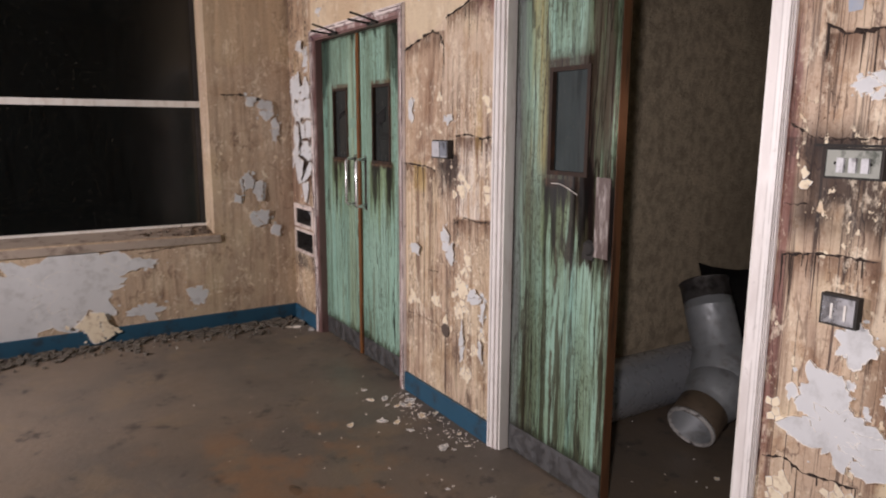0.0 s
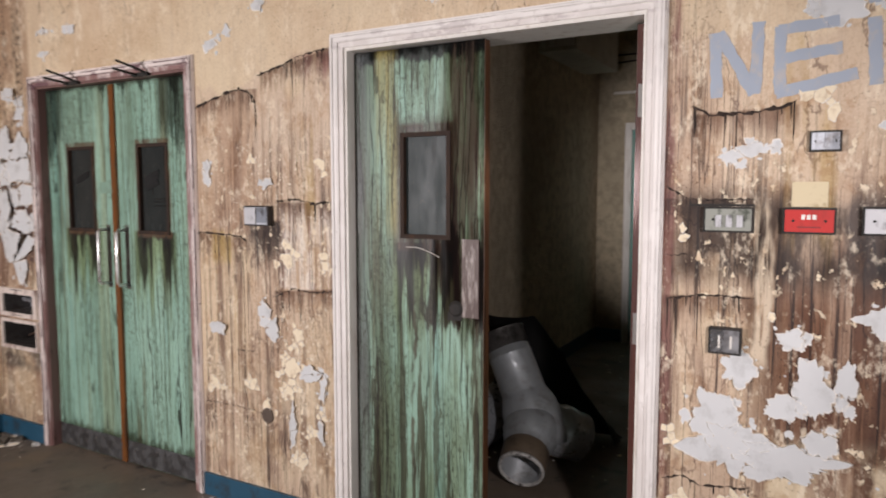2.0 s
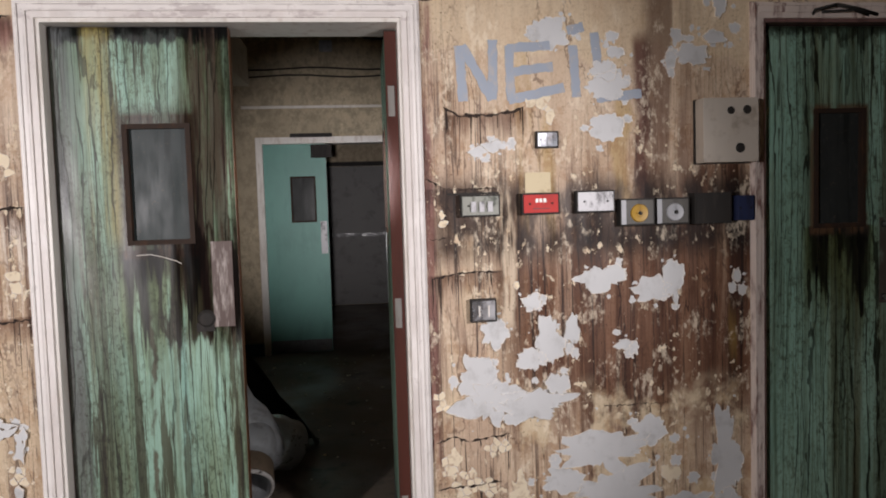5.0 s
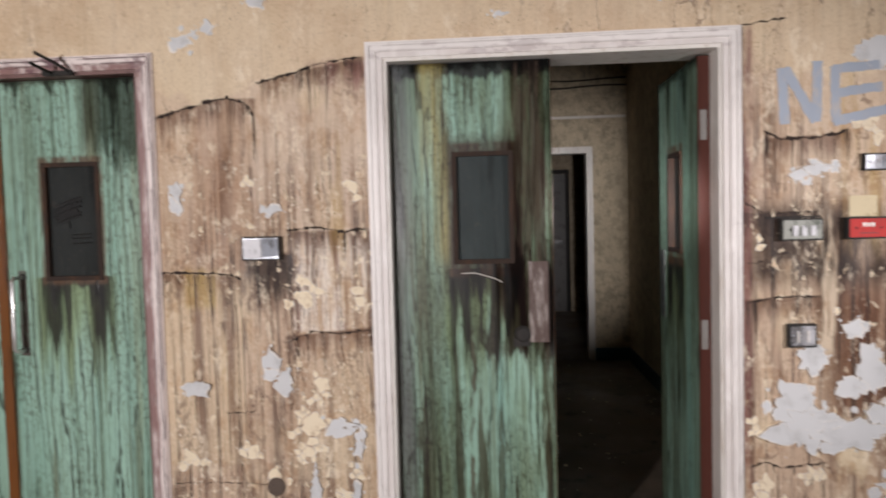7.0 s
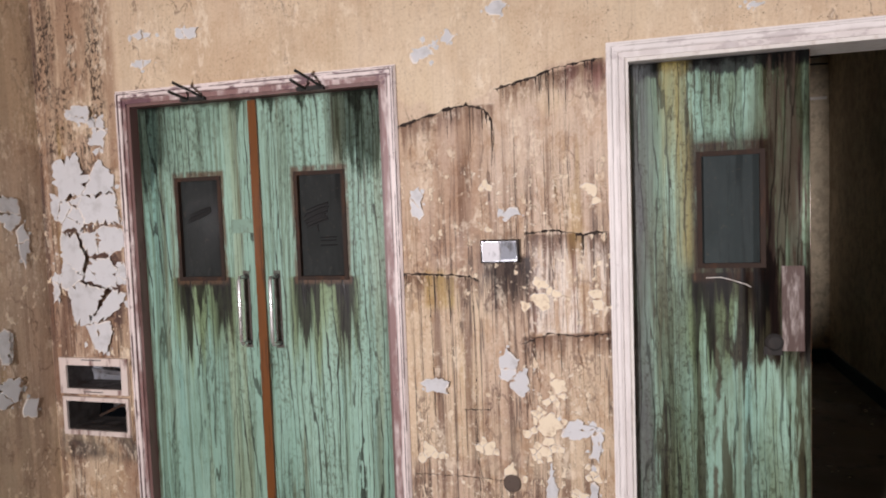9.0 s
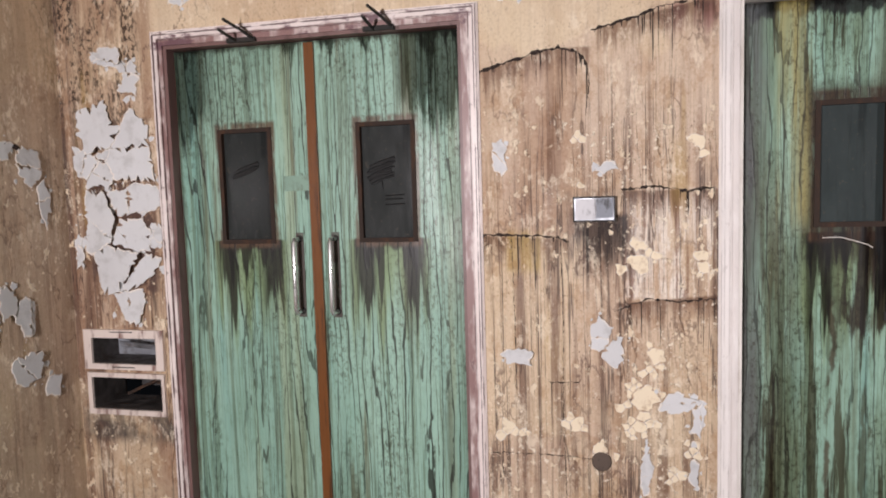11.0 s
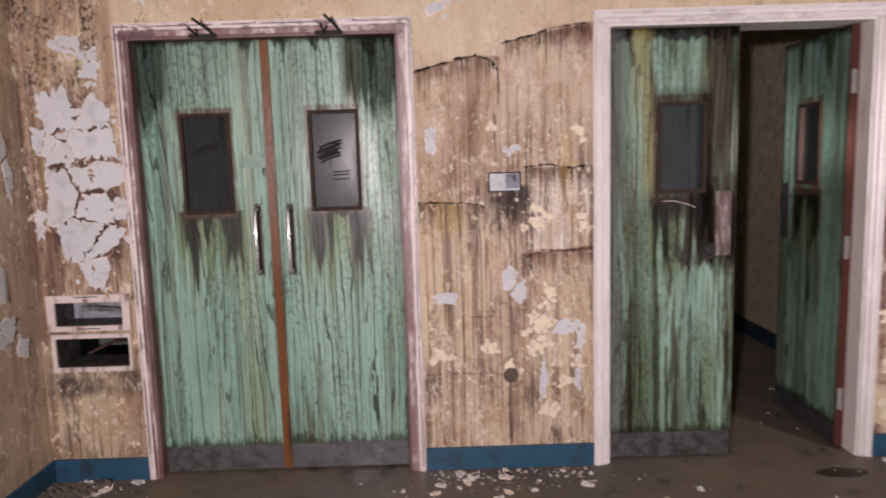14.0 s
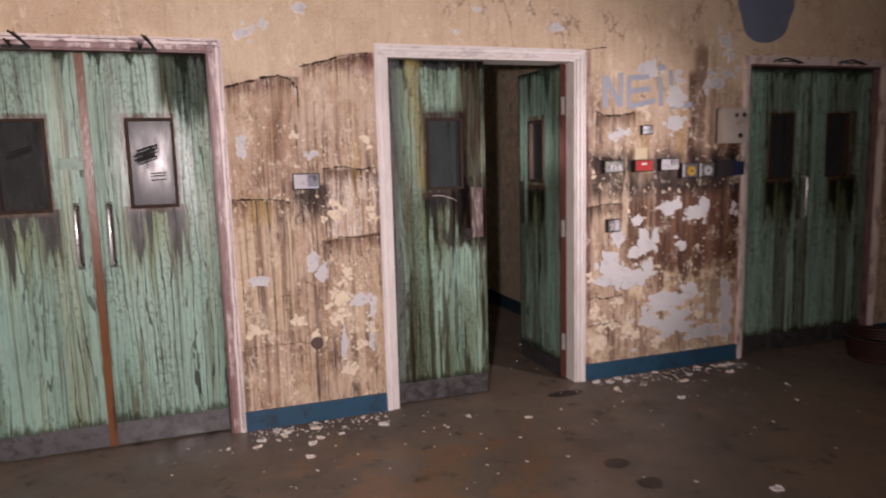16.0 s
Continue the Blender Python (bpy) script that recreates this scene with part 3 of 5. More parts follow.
MARKER = make_paint("black_marker_ink", (0.006, 0.006, 0.006), (0.015, 0.015, 0.015), 0.6)
RUSTED_PLATE = make_paint("rusted_back_plate", (0.07, 0.055, 0.045), (0.16, 0.20, 0.16), 0.6, 22, 0.8, 0.5)
BRASS = make_paint("painted_hinge", (0.40, 0.39, 0.37), (0.2, 0.15, 0.12), 0.4)


def make_pane(name, base, rough, gloss=0.6):
    s = Shade(name, base, rough, gloss=gloss)
    s.over(s.step(s.noise(9, 9, 4, 5, 0.65), 0.42, 0.7, 0, 0.6), tuple(v * 1.4 for v in base))
    s.over(s.step(s.noise(26, 26, 2.2, 5, 0.7, off=7), 0.50, 0.66, 0, 0.7), tuple(v * 0.45 for v in base))
    s.over(s.step(s.noise(60, 60, 45, 5, 0.75, off=9), 0.60, 0.66, 0, 0.55), (0.10, 0.085, 0.065))
    s.rough(s.step(s.noise(16, 16, 5, 4, off=4), 0.3, 0.7, rough * 0.85, rough * 1.35))
    return s.done()


PANE = make_pane("filmed_wired_glass", (0.028, 0.031, 0.030), 0.22, 0.13)
PANE_BLUE = make_pane("filmed_blue_glass", (0.036, 0.046, 0.046), 0.36, 0.16)
NIGHT_GLASS = make_pane("night_window_glass", (0.004, 0.005, 0.005), 0.12)


# ---- mesh helpers ----
def block(bm, x0, x1, y0, y1, z0, z1, m=None):
    vs = [bm.verts.new(Vector((x, y, z))) for z in (z0, z1) for y in (y0, y1) for x in (x0, x1)]
    for f in ((0, 2, 3, 1), (4, 5, 7, 6), (0, 1, 5, 4), (2, 6, 7, 3), (0, 4, 6, 2), (1, 3, 7, 5)):
        bm.faces.new([vs[i] for i in f])
    if m:
        bmesh.ops.transform(bm, matrix=m, verts=vs)
    return vs


def soften(bm, width=0.003, segments=2):
    bmesh.ops.bevel(bm, geom=[e for e in bm.edges if e.is_manifold and e.calc_face_angle(0) > 0.5], offset=width, segments=segments, profile=0.6, affect="EDGES")
    return bm


def box_mesh(x0, x1, y0, y1, z0, z1, bevel=0.003):
    bm = bmesh.new()
    block(bm, x0, x1, y0, y1, z0, z1)
    return soften(bm, bevel) if bevel else bm


def plate(x0, x1, z0, z1, y0, y1, holes=()):
    """A slab in the xz plane from y0 to y1 with holes (x0, x1, z0, z1) that go through it."""
    xs = sorted({x0, x1, *(h[i] for h in holes for i in (0, 1))})
    zs = sorted({z0, z1, *(h[i] for h in holes for i in (2, 3))})
    xs = [v for v in xs if x0 <= v <= x1]
    zs = [v for v in zs if z0 <= v <= z1]
    bm, seen = bmesh.new(), {}

    def at(x, y, z):
        if (x, y, z) not in seen:
            seen[(x, y, z)] = bm.verts.new((x, y, z))
        return seen[(x, y, z)]

    def solid(i, k):
        if not (0 <= i < len(xs) - 1 and 0 <= k < len(zs) - 1):
            return False
        cx, cz = (xs[i] + xs[i + 1]) / 2, (zs[k] + zs[k + 1]) / 2
        return not any(h[0] < cx < h[1] and h[2] < cz < h[3] for h in holes)

    for i in range(len(xs) - 1):
        for k in range(len(zs) - 1):
            if not solid(i, k):
                continue
            a, b, c, d = xs[i], xs[i + 1], zs[k], zs[k + 1]
            bm.faces.new([at(a, y0, c), at(b, y0, c), at(b, y0, d), at(a, y0, d)])
            bm.faces.new([at(a, y1, c), at(a, y1, d), at(b, y1, d), at(b, y1, c)])
            if not solid(i - 1, k):
                bm.faces.new([at(a, y0, c), at(a, y0, d), at(a, y1, d), at(a, y1, c)])
            if not solid(i + 1, k):
                bm.faces.new([at(b, y0, c), at(b, y1, c), at(b, y1, d), at(b, y0, d)])
            if not solid(i, k - 1):
                bm.faces.new([at(a, y0, c), at(a, y1, c), at(b, y1, c), at(b, y0, c)])
            if not solid(i, k + 1):
                bm.faces.new([at(a, y0, d), at(b, y0, d), at(b, y1, d), at(a, y1, d)])
    return bm


def lathe(bm, profile, segs=24, m=None):
    """Turns (radius, height) pairs round the z axis."""
    rings = [[bm.verts.new((r * math.cos(a), r * math.sin(a), h)) for a in (2 * math.pi * i / segs for i in range(segs))] for r, h in profile]
    for p, q in zip(rings, rings[1:]):
        for i in range(segs):
            bm.faces.new([p[i], p[(i + 1) % segs], q[(i + 1) % segs], q[i]])
    for ring, flip in ((rings[0], True), (rings[-1], False)):
        if profile[0 if flip else -1][0] > 0 and (profile[0] != profile[-1]):
            bm.faces.new(ring[::-1] if flip else ring)
    if m:
        bmesh.ops.transform(bm, matrix=m, verts=[v for r in rings for v in r])
    return bm


def tube(bm, pts, radius, segs=8):
    """A round bar through the points."""
    pts, rings = [Vector(p) for p in pts], []
    for i, p in enumerate(pts):
        d = (pts[min(i + 1, len(pts) - 1)] - pts[max(i - 1, 0)]).normalized()
        side = d.cross(Vector((0.3, 0.2, 0.93))).normalized()
        up = side.cross(d)
        r = radius[i] if isinstance(radius, (list, tuple)) else radius
        rings.append([bm.verts.new(p + side * r * math.cos(a) + up * r * math.sin(a)) for a in (2 * math.pi * k / segs for k in range(segs))])
    for p, q in zip(rings, rings[1:]):
        for k in range(segs):
            bm.faces.new([p[k], p[(k + 1) % segs], q[(k + 1) % segs], q[k]])
    bm.faces.new(rings[0][::-1])
    bm.faces.new(rings[-1])
    return bm


def mesh_object(name, bm, material, smooth=False):
    bmesh.ops.recalc_face_normals(bm, faces=bm.faces)
    me = bpy.data.meshes.new(name)
    bm.to_mesh(me)
    bm.free()
    me.materials.append(material)
    if any(p.material_index for p in me.polygons):
        me.materials.append(RIM)
    if smooth:
        for p in me.polygons:
            p.use_smooth = True
    return new(name, me)


def part(name, bm, material, parent, label="", smooth=False):
    ob = mesh_object(name, bm, material, smooth)
    ob.parent = parent
    if label:
        ob["label"] = label
    return ob


def thing(name, place, label, category, group="", kind=""):
    ob = new(name)
    ob.matrix_world = place
    return tagged(ob, label, category, group, kind)


def structure(name, bm, material, label, category):
    return tagged(mesh_object(name, bm, material), label, category, kind="structure")


# ---- the large structure ----
D1, D2, D3 = (-0.002, 1.321), (2.126, 3.463), (4.688, 5.995)
HEAD, TOP = 2.108, 3.3
LEFT, RIGHT, BACK = -0.458, 8.0, -6.2
DEEP = 0.20
VENTS = [(-0.375, -0.065, 0.757, 0.868), (-0.385, -0.048, 0.56, 0.698)]

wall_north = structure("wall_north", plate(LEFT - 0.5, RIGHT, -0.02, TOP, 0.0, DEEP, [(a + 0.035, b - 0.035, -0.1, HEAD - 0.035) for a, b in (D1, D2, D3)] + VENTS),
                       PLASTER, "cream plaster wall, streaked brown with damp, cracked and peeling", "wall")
wall_west_bm = plate(BACK, 0.0, -0.02, TOP, 0.0, 0.45, [(-3.3, -0.60, 0.70, 2.42)])
bmesh.ops.rotate(wall_west_bm, verts=wall_west_bm.verts, matrix=Matrix.Rotation(radians(90), 3, "Z"))
bmesh.ops.translate(wall_west_bm, verts=wall_west_bm.verts, vec=(LEFT, 0, 0))
wall_west = structure("wall_west", wall_west_bm, PLASTER, "cream plaster window wall, paint peeling in sheets below the sill", "wall")
structure("wall_south", box_mesh(LEFT - 0.4, RIGHT, BACK - 0.2, BACK, -0.02, TOP, 0), PLASTER, "stained cream plaster wall behind the walk", "wall")
structure("wall_east", box_mesh(RIGHT, RIGHT + 0.2, BACK, 0.2, -0.02, TOP, 0), PLASTER, "stained cream plaster end wall", "wall")
floor = structure("floor", box_mesh(LEFT - 0.5, RIGHT + 0.2, BACK - 0.2, 8.2, -0.2, 0.0, 0), FLOOR, "dark grimy floor with damp stains and dust", "floor")
structure("ceiling", box_mesh(LEFT - 0.5, RIGHT + 0.2, BACK - 0.2, 8.2, TOP, TOP + 0.2, 0), CEILING, "dirty off-white ceiling", "ceiling")

# corridor behind the open door
FAR = 4.35
structure("corridor_wall_west", box_mesh(1.80, 1.95, DEEP, 8.0, -0.02, TOP, 0), TAN_WALL, "tan roughcast corridor wall, worn and patchy", "wall")
structure("corridor_wall_east", box_mesh(3.90, 4.10, DEEP, 8.0, -0.02, TOP, 0), TAN_WALL, "tan roughcast corridor wall in deep shade", "wall")
structure("corridor_wall_north", plate(1.95, 3.90, -0.02, TOP, FAR, FAR + 0.15, [(2.27, 3.505, -0.1, 2.07)]), CREAM_WALL, "cream plaster corridor end wall with a doorway", "wall")
structure("back_wall", box_mesh(1.80, 4.10, 7.8, 8.0, -0.02, TOP, 0), TAN_WALL, "dim plaster wall at the corridor's end", "wall")
for a, b in ((LEFT - 0.5, 1.8), (4.1, RIGHT)):
    structure("dark_room_wall", box_mesh(a, b, 1.6, 1.7, -0.02, TOP, 0), TAN_WALL, "plain plaster wall of the unlit room behind", "wall")

for a, b in ((LEFT + 0.012, D1[0]), (D1[1], D2[0]), (D2[1], D3[0]), (D3[1], RIGHT)):
    structure("baseboard", box_mesh(a, b, -0.014, 0.0, 0.0, 0.108, 0.003), BLUE_SKIRT, "chipped blue gloss skirting along the plaster wall", "skirting")
structure("baseboard", box_mesh(LEFT, LEFT + 0.013, BACK, 0.0, 0.0, 0.108, 0.003), BLUE_SKIRT, "chipped blue gloss skirting under the window", "skirting")
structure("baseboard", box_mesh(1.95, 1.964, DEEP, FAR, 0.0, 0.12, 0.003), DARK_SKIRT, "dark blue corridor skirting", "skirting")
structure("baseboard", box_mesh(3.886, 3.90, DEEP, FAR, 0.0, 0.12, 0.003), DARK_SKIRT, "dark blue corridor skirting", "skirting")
structure("baseboard", box_mesh(1.964, 2.215, FAR - 0.014, FAR, 0.0, 0.12, 0.003), BLUE_SKIRT, "blue skirting beside the far doorway", "skirting")
structure("baseboard", box_mesh(3.56, 3.886, FAR - 0.014, FAR, 0.0, 0.12, 0.003), BLUE_SKIRT, "blue skirting beside the far doorway", "skirting")


# ---- doors ----
def casing(parent, a, b, head, material, y=0.0, deep=DEEP, wide=0.062, inner=None, drop=0.062, far=None):
    """Moulded architrave on the wall face and the lining through the wall."""
    def steps(w):
        return ((0.0, w - 0.012, 0.010), (0.004, w * 0.55, 0.017), (0.008, w * 0.25, 0.023))

    far = far or wide
    for side, w in (("left", wide), ("right", far)):
        bm = bmesh.new()
        for o0, o1, proud in steps(w):
            x0, x1 = (a + o0, a + o1) if side == "left" else (b - o1, b - o0)
            block(bm, x0, x1, y - proud, y + 0.001, 0.0, head - o0)
        part("jamb", soften(bm, 0.002, 1), material, parent)
        x0, x1 = (a + 0.036, a + w + 0.001) if side == "left" else (b - w - 0.001, b - 0.036)
        part("lining", box_mesh(x0, x1, y - 0.0005, y + deep, 0.0, head - 0.036, 0.002), inner or material, parent)
    bm = bmesh.new()
    for (l0, l1, proud), (r0, r1, _), (o0, o1, _) in zip(steps(wide), steps(far), steps(drop)):
        block(bm, a + l1, b - r1, y - proud + 0.0005, y + 0.001, head - o1, head - o0)
    part("lintel", soften(bm, 0.002, 1), material, parent)
    part("lining", box_mesh(a + wide + 0.001, b - far - 0.001, y - 0.0005, y + deep, head - drop - 0.001, head - 0.036, 0.002), inner or material, parent)


def leaf(parent, place, wide, high, material, edge, pane, win=(0.185, 0.405, 1.262, 1.708), flip=False, kick=True):
    """A flush door leaf; local x from the hinge (or from the meeting edge if flipped), y back into the wall."""
    wx0, wx1, wz0, wz1 = win
    if flip:
        wx0, wx1 = wide - win[1], wide - win[0]
    body = part("leaf", soften(plate(0, wide, 0.008, high, 0.0, 0.044, [(wx0, wx1, wz0, wz1)]), 0.002, 1), material, parent)
    body.matrix_local = place
    bm = bmesh.new()
    for x0, x1, z0, z1 in ((wx0 - 0.007, wx0 + 0.010, wz0 - 0.007, wz1 + 0.007), (wx1 - 0.010, wx1 + 0.007, wz0 - 0.007, wz1 + 0.007),
                           (wx0 + 0.010, wx1 - 0.010, wz0 - 0.007, wz0 + 0.010), (wx0 + 0.010, wx1 - 0.010, wz1 - 0.010, wz1 + 0.007)):
        block(bm, x0, x1, -0.006, 0.050, z0, z1)
    part("glazing_bead", soften(bm, 0.002, 1), BROWN_BEAD, body, "brown wooden bead round the glass")
    glass = part("pane", box_mesh(wx0 + 0.006, wx1 - 0.006, 0.016, 0.022, wz0 + 0.006, wz1 - 0.006, 0), pane, body, "dark filmed wired glass")
    for x0, x1 in ((-0.0015, 0.0), (wide, wide + 0.0015)):
        part("edge_strip", box_mesh(x0, x1, 0.001, 0.043, 0.01, high - 0.002, 0), edge, body, "bare red-brown wooden edge")
    if kick:
        part("kick_plate", box_mesh(0.006, wide - 0.006, -0.0025, -0.0002, 0.012, 0.132, 0.0008), STEEL, body, "scuffed grey metal kick plate")
    return body


def pull(parent, x, z0, z1):
    bm = bmesh.new()
    d = 0.064
    tube(bm, [(x, 0.0, z0), (x, -d * 0.85, z0), (x, -d, z0 + 0.014), (x, -d, (z0 + z1) / 2), (x, -d, z1 - 0.014), (x, -d * 0.85, z1), (x, 0.0, z1)], 0.0085, 10)
    h = part("pull_handle", bm, CHROME, parent, "bright chrome pull handle", smooth=True)
    part("back_plate", box_mesh(x - 0.016, x + 0.016, -0.003, -0.0002, z0 - 0.025, z1 + 0.025, 0.001), RUSTED_PLATE, h, "rusted dark back plate")
    for z in (z0, z1):
        bm = bmesh.new()
        lathe(bm, [(0.0, -0.009), (0.012, -0.009), (0.014, -0.004), (0.014, -0.003), (0.0, -0.003)], 14, pose(x, 0, z, -90))
        part("rose", bm, SOOT, h, "rusted black fixing rose", smooth=True)


def closer(parent, x, z, lean=1.0, tall=0.6):
    bm = bmesh.new()
    q = z - 0.062
    block(bm, x - 0.05, x + 0.06, 0.012, 0.026, z - 0.072, z - 0.058)
    tube(bm, [(x - 0.045 * lean, 0.01, z - 0.062), (x - 0.05 * lean, -0.03, q + 0.042 * tall), (x - 0.02 * lean, -0.05, q + 0.084 * tall)], 0.006)
    tube(bm, [(x - 0.02 * lean, -0.05, q + 0.084 * tall), (x + 0.02 * lean, -0.04, q + 0.047 * tall), (x + 0.06 * lean, -0.01, z - 0.058)], 0.0065)
    tube(bm, [(x - 0.035 * lean, -0.02, q + 0.032 * tall), (x + 0.01 * lean, -0.045, q + 0.032 * tall), (x + 0.045 * lean, -0.01, z - 0.06)], 0.005)
    part("closer_arm", bm, SOOT, parent, "bent blackened door-closer arm", smooth=True)


def closer_out(parent, x, z):
    """Two bent arms of a door closer, standing out from the head of the frame."""
    bm = bmesh.new()
    block(bm, x - 0.060, x + 0.060, -0.020, 0.012, z - 0.012, z + 0.004)
    tube(bm, [(x + 0.052, -0.012, z - 0.004), (x + 0.034, -0.075, z + 0.018), (x + 0.006, -0.150, z + 0.042)], 0.006)
    tube(bm, [(x - 0.020, -0.012, z - 0.006), (x - 0.016, -0.085, z - 0.001), (x - 0.012, -0.152, z + 0.006)], 0.006)
    part("closer_arm", soften(bm, 0.001, 1), SOOT, parent, "bent blackened door-closer arm")


def double_door(name, span, label, trim, green, green_b, pane, handles, seam, win=(0.185, 0.405, 1.262, 1.708)):
    a, b = span
    door = thing(name, pose(0, 0, 0), label, "door", "double doors along the wall", "structure")
    far = 0.076 if seam else 0.062
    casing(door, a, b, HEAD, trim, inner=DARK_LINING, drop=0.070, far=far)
    wide, mid = 0.064, (a + b - far + 0.062) / 2
    half = mid - a - wide - 0.004
    l = leaf(door, pose(a + wide + 0.002, 0.045, 0), half, 2.034, green, RED_WOOD, pane, win)
    r = leaf(door, pose(mid + 0.002, 0.045, 0), half, 2.034, green_b, RED_WOOD, pane, win, flip=True)
    if seam:
        part("meeting_strip", box_mesh(half - 0.018, half + 0.022, -0.013, -0.0004, 0.012, 2.026, 0.005), ORANGE_WOOD, l, "orange-brown wooden meeting strip")
    for which in handles:
        if which == "l":
            pull(l, half - 0.072, 0.985, 1.272)
        else:
            pull(r, 0.074, 0.985, 1.272)
    for off in (0.36, 0.955):
        if seam:
            closer_out(door, a + off + (0.04 if off < 0.5 else 0.0), 2.050)
        else:
            closer(door, a + off, 2.12, 2.4, 0.35)
    return door, l, r


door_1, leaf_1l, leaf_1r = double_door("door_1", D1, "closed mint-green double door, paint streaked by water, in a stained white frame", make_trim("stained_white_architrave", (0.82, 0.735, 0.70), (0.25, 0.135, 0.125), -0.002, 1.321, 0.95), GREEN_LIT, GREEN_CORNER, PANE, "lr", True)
door_3, leaf_3l, leaf_3r = double_door("door_3", D3, "closed dark green double door in a pinkish frame, deep in shade", PINK_TRIM, GREEN_BACK, GREEN_BACK, PANE, "l", False, (0.228, 0.428, 1.27, 1.715))

door_2 = thing("door_2", pose(0, 0, 0), "mint-green double door with one leaf open inward, white frame", "door", "double doors along the wall", "structure")
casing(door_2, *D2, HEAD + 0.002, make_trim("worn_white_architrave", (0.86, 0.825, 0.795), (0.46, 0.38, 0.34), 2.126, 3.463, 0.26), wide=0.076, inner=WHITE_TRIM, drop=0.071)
LEAF = 0.592
leaf_2l = leaf(door_2, pose(2.208, 0.045, 0), LEAF, 2.034, GREEN_DIRTY, make_paint("brown_door_edge", (0.11, 0.048, 0.022), (0.028, 0.015, 0.01), 0.4, 50, 0.9, 0.06), PANE_BLUE, win=(0.230, 0.443, 1.294, 1.698))
leaf_2r = leaf(door_2, pose(D2[1] - 0.078, 0.10, 0, 0, 0, 90), 0.60, 2.034, GREEN_BACK, RED_WOOD, PANE_BLUE, win=(0.228, 0.428, 1.30, 1.70), kick=False)
part("kick_plate", box_mesh(0.006, 0.594, 0.0442, 0.0465, 0.012, 0.132, 0.0008), STEEL, leaf_2r, "scuffed grey metal kick plate")
part("push_plate", box_mesh(0.505, 0.577, 0.0442, 0.047, 0.99, 1.292, 0.001), STEEL, leaf_2r, "dark worn push plate")

part("push_plate", box_mesh(0.500, 0.572, -0.003, -0.0002, 0.99, 1.292, 0.001), make_paint("worn_push_plate", (0.10, 0.065, 0.055), (0.46, 0.41, 0.38), 0.5, 30, 0.85, 0.16), leaf_2l, "worn brown push plate with whitish scuffs")
for z in (0.25, 1.00, 1.78):
    part("hinge", box_mesh(-0.0035, -0.0017, 0.012, 0.036, z - 0.055, z + 0.055, 0.0005), BRASS, leaf_2r, "pale painted steel hinge")
bm = bmesh.new()
tube(bm, [(0.25, -0.004, 1.252), (0.30, -0.008, 1.254), (0.34, -0.006, 1.243), (0.385, -0.010, 1.228), (0.40, -0.004, 1.218)], 0.0017, 6)
part("loose_wire", bm, WHITE_TRIM, leaf_2l, "thin white loose wire")
bm = bmesh.new()
lathe(bm, [(0.0, -0.014), (0.022, -0.012), (0.030, -0.004), (0.032, 0.0), (0.0, 0.0)], 18, pose(0.475, 0, 1.02, -90))
block(bm, 0.44, 0.50, -0.004, -0.0003, 0.975, 1.005)
part("lock_hole", bm, SOOT, leaf_2l, "blackened hole where the lock was torn out")

# marker scribbles on the wired glass
for body, x0, amount in ((leaf_1r, 0.165, 1.0), (leaf_1l, 0.185, 0.5)):
    rnd = random.Random(5)
    bm = bmesh.new()
    for k in range(int(13 * amount)):
        zc = 1.560 - 0.0055 * k + rnd.uniform(-0.004, 0.004)
        tube(bm, [(x0 + 0.05 + rnd.uniform(-0.008, 0.012), 0.0152, zc - 0.014), (x0 + 0.10, 0.0152, zc + 0.002), (x0 + 0.152 + rnd.uniform(-0.016, 0.008), 0.0152, zc + 0.018)], 0.0048, 5)
    if amount > 0.9:
        for zc, w in ((1.432, 0.075), (1.418, 0.07), (1.398, 0.075)):
            tube(bm, [(x0 + 0.115, 0.0155, zc), (x0 + 0.115 + w, 0.0155, zc + 0.003)], 0.003, 5)
        tube(bm, [(x0 + 0.10, 0.0155, 1.50), (x0 + 0.105, 0.0155, 1.46)], 0.003, 5)
    part("marker_scribble", bm, MARKER, body, "black marker scribble on the glass")

# ---- window in the west wall ----
window_1 = thing("window_1", pose(LEFT, 0, 0), "black night window with a white transom bar and sloping sill", "window", kind="structure")
W0, W1 = -3.3, -0.60
bm = bmesh.new()
vs = [bm.verts.new(v) for y in (W0, W1 + 0.04) for v in ((0.012, y, 0.640), (0.012, y, 0.690), (-0.245, y, 0.735), (-0.245, y, 0.640))]
for f in ((3, 2, 1, 0), (4, 5, 6, 7), (0, 1, 5, 4), (1, 2, 6, 5), (2, 3, 7, 6), (3, 0, 4, 7)):
    bm.faces.new([vs[i] for i in f])
part("window_sill", soften(bm, 0.006), make_paint("grimy_tiled_sill", (0.40, 0.33, 0.27), (0.14, 0.10, 0.08), 0.6, 10, 0.9, 1.0), window_1, "grimy sloping plaster sill")
for name, z0, z1 in (("bottom_rail", 0.70, 0.752), ("transom", 1.60, 1.645), ("top_rail", 2.37, 2.42)):
    part(name, box_mesh(-0.285, -0.245 + (0.01 if name == "transom" else 0), W0, W1, z0, z1, 0.004), WHITE_TRIM, window_1, "white painted window bar")
for y0, y1 in ((W1 - 0.03, W1), (W0, W0 + 0.03), (-2.35, -2.31)):
    part("window_frame", box_mesh(-0.285, -0.247, y0, y1, 0.752, 2.37, 0.003), SOOT, window_1, "dark window frame")
for z0, z1 in ((0.752, 1.60), (1.645, 2.37)):
    part("pane", box_mesh(-0.272, -0.266, W0 + 0.03, W1 - 0.03, z0, z1, 0), NIGHT_GLASS, window_1, "black glass with night outside")


# ---- peeling paint ----
def on_north(u, v, h):
    return (u, -h, v)


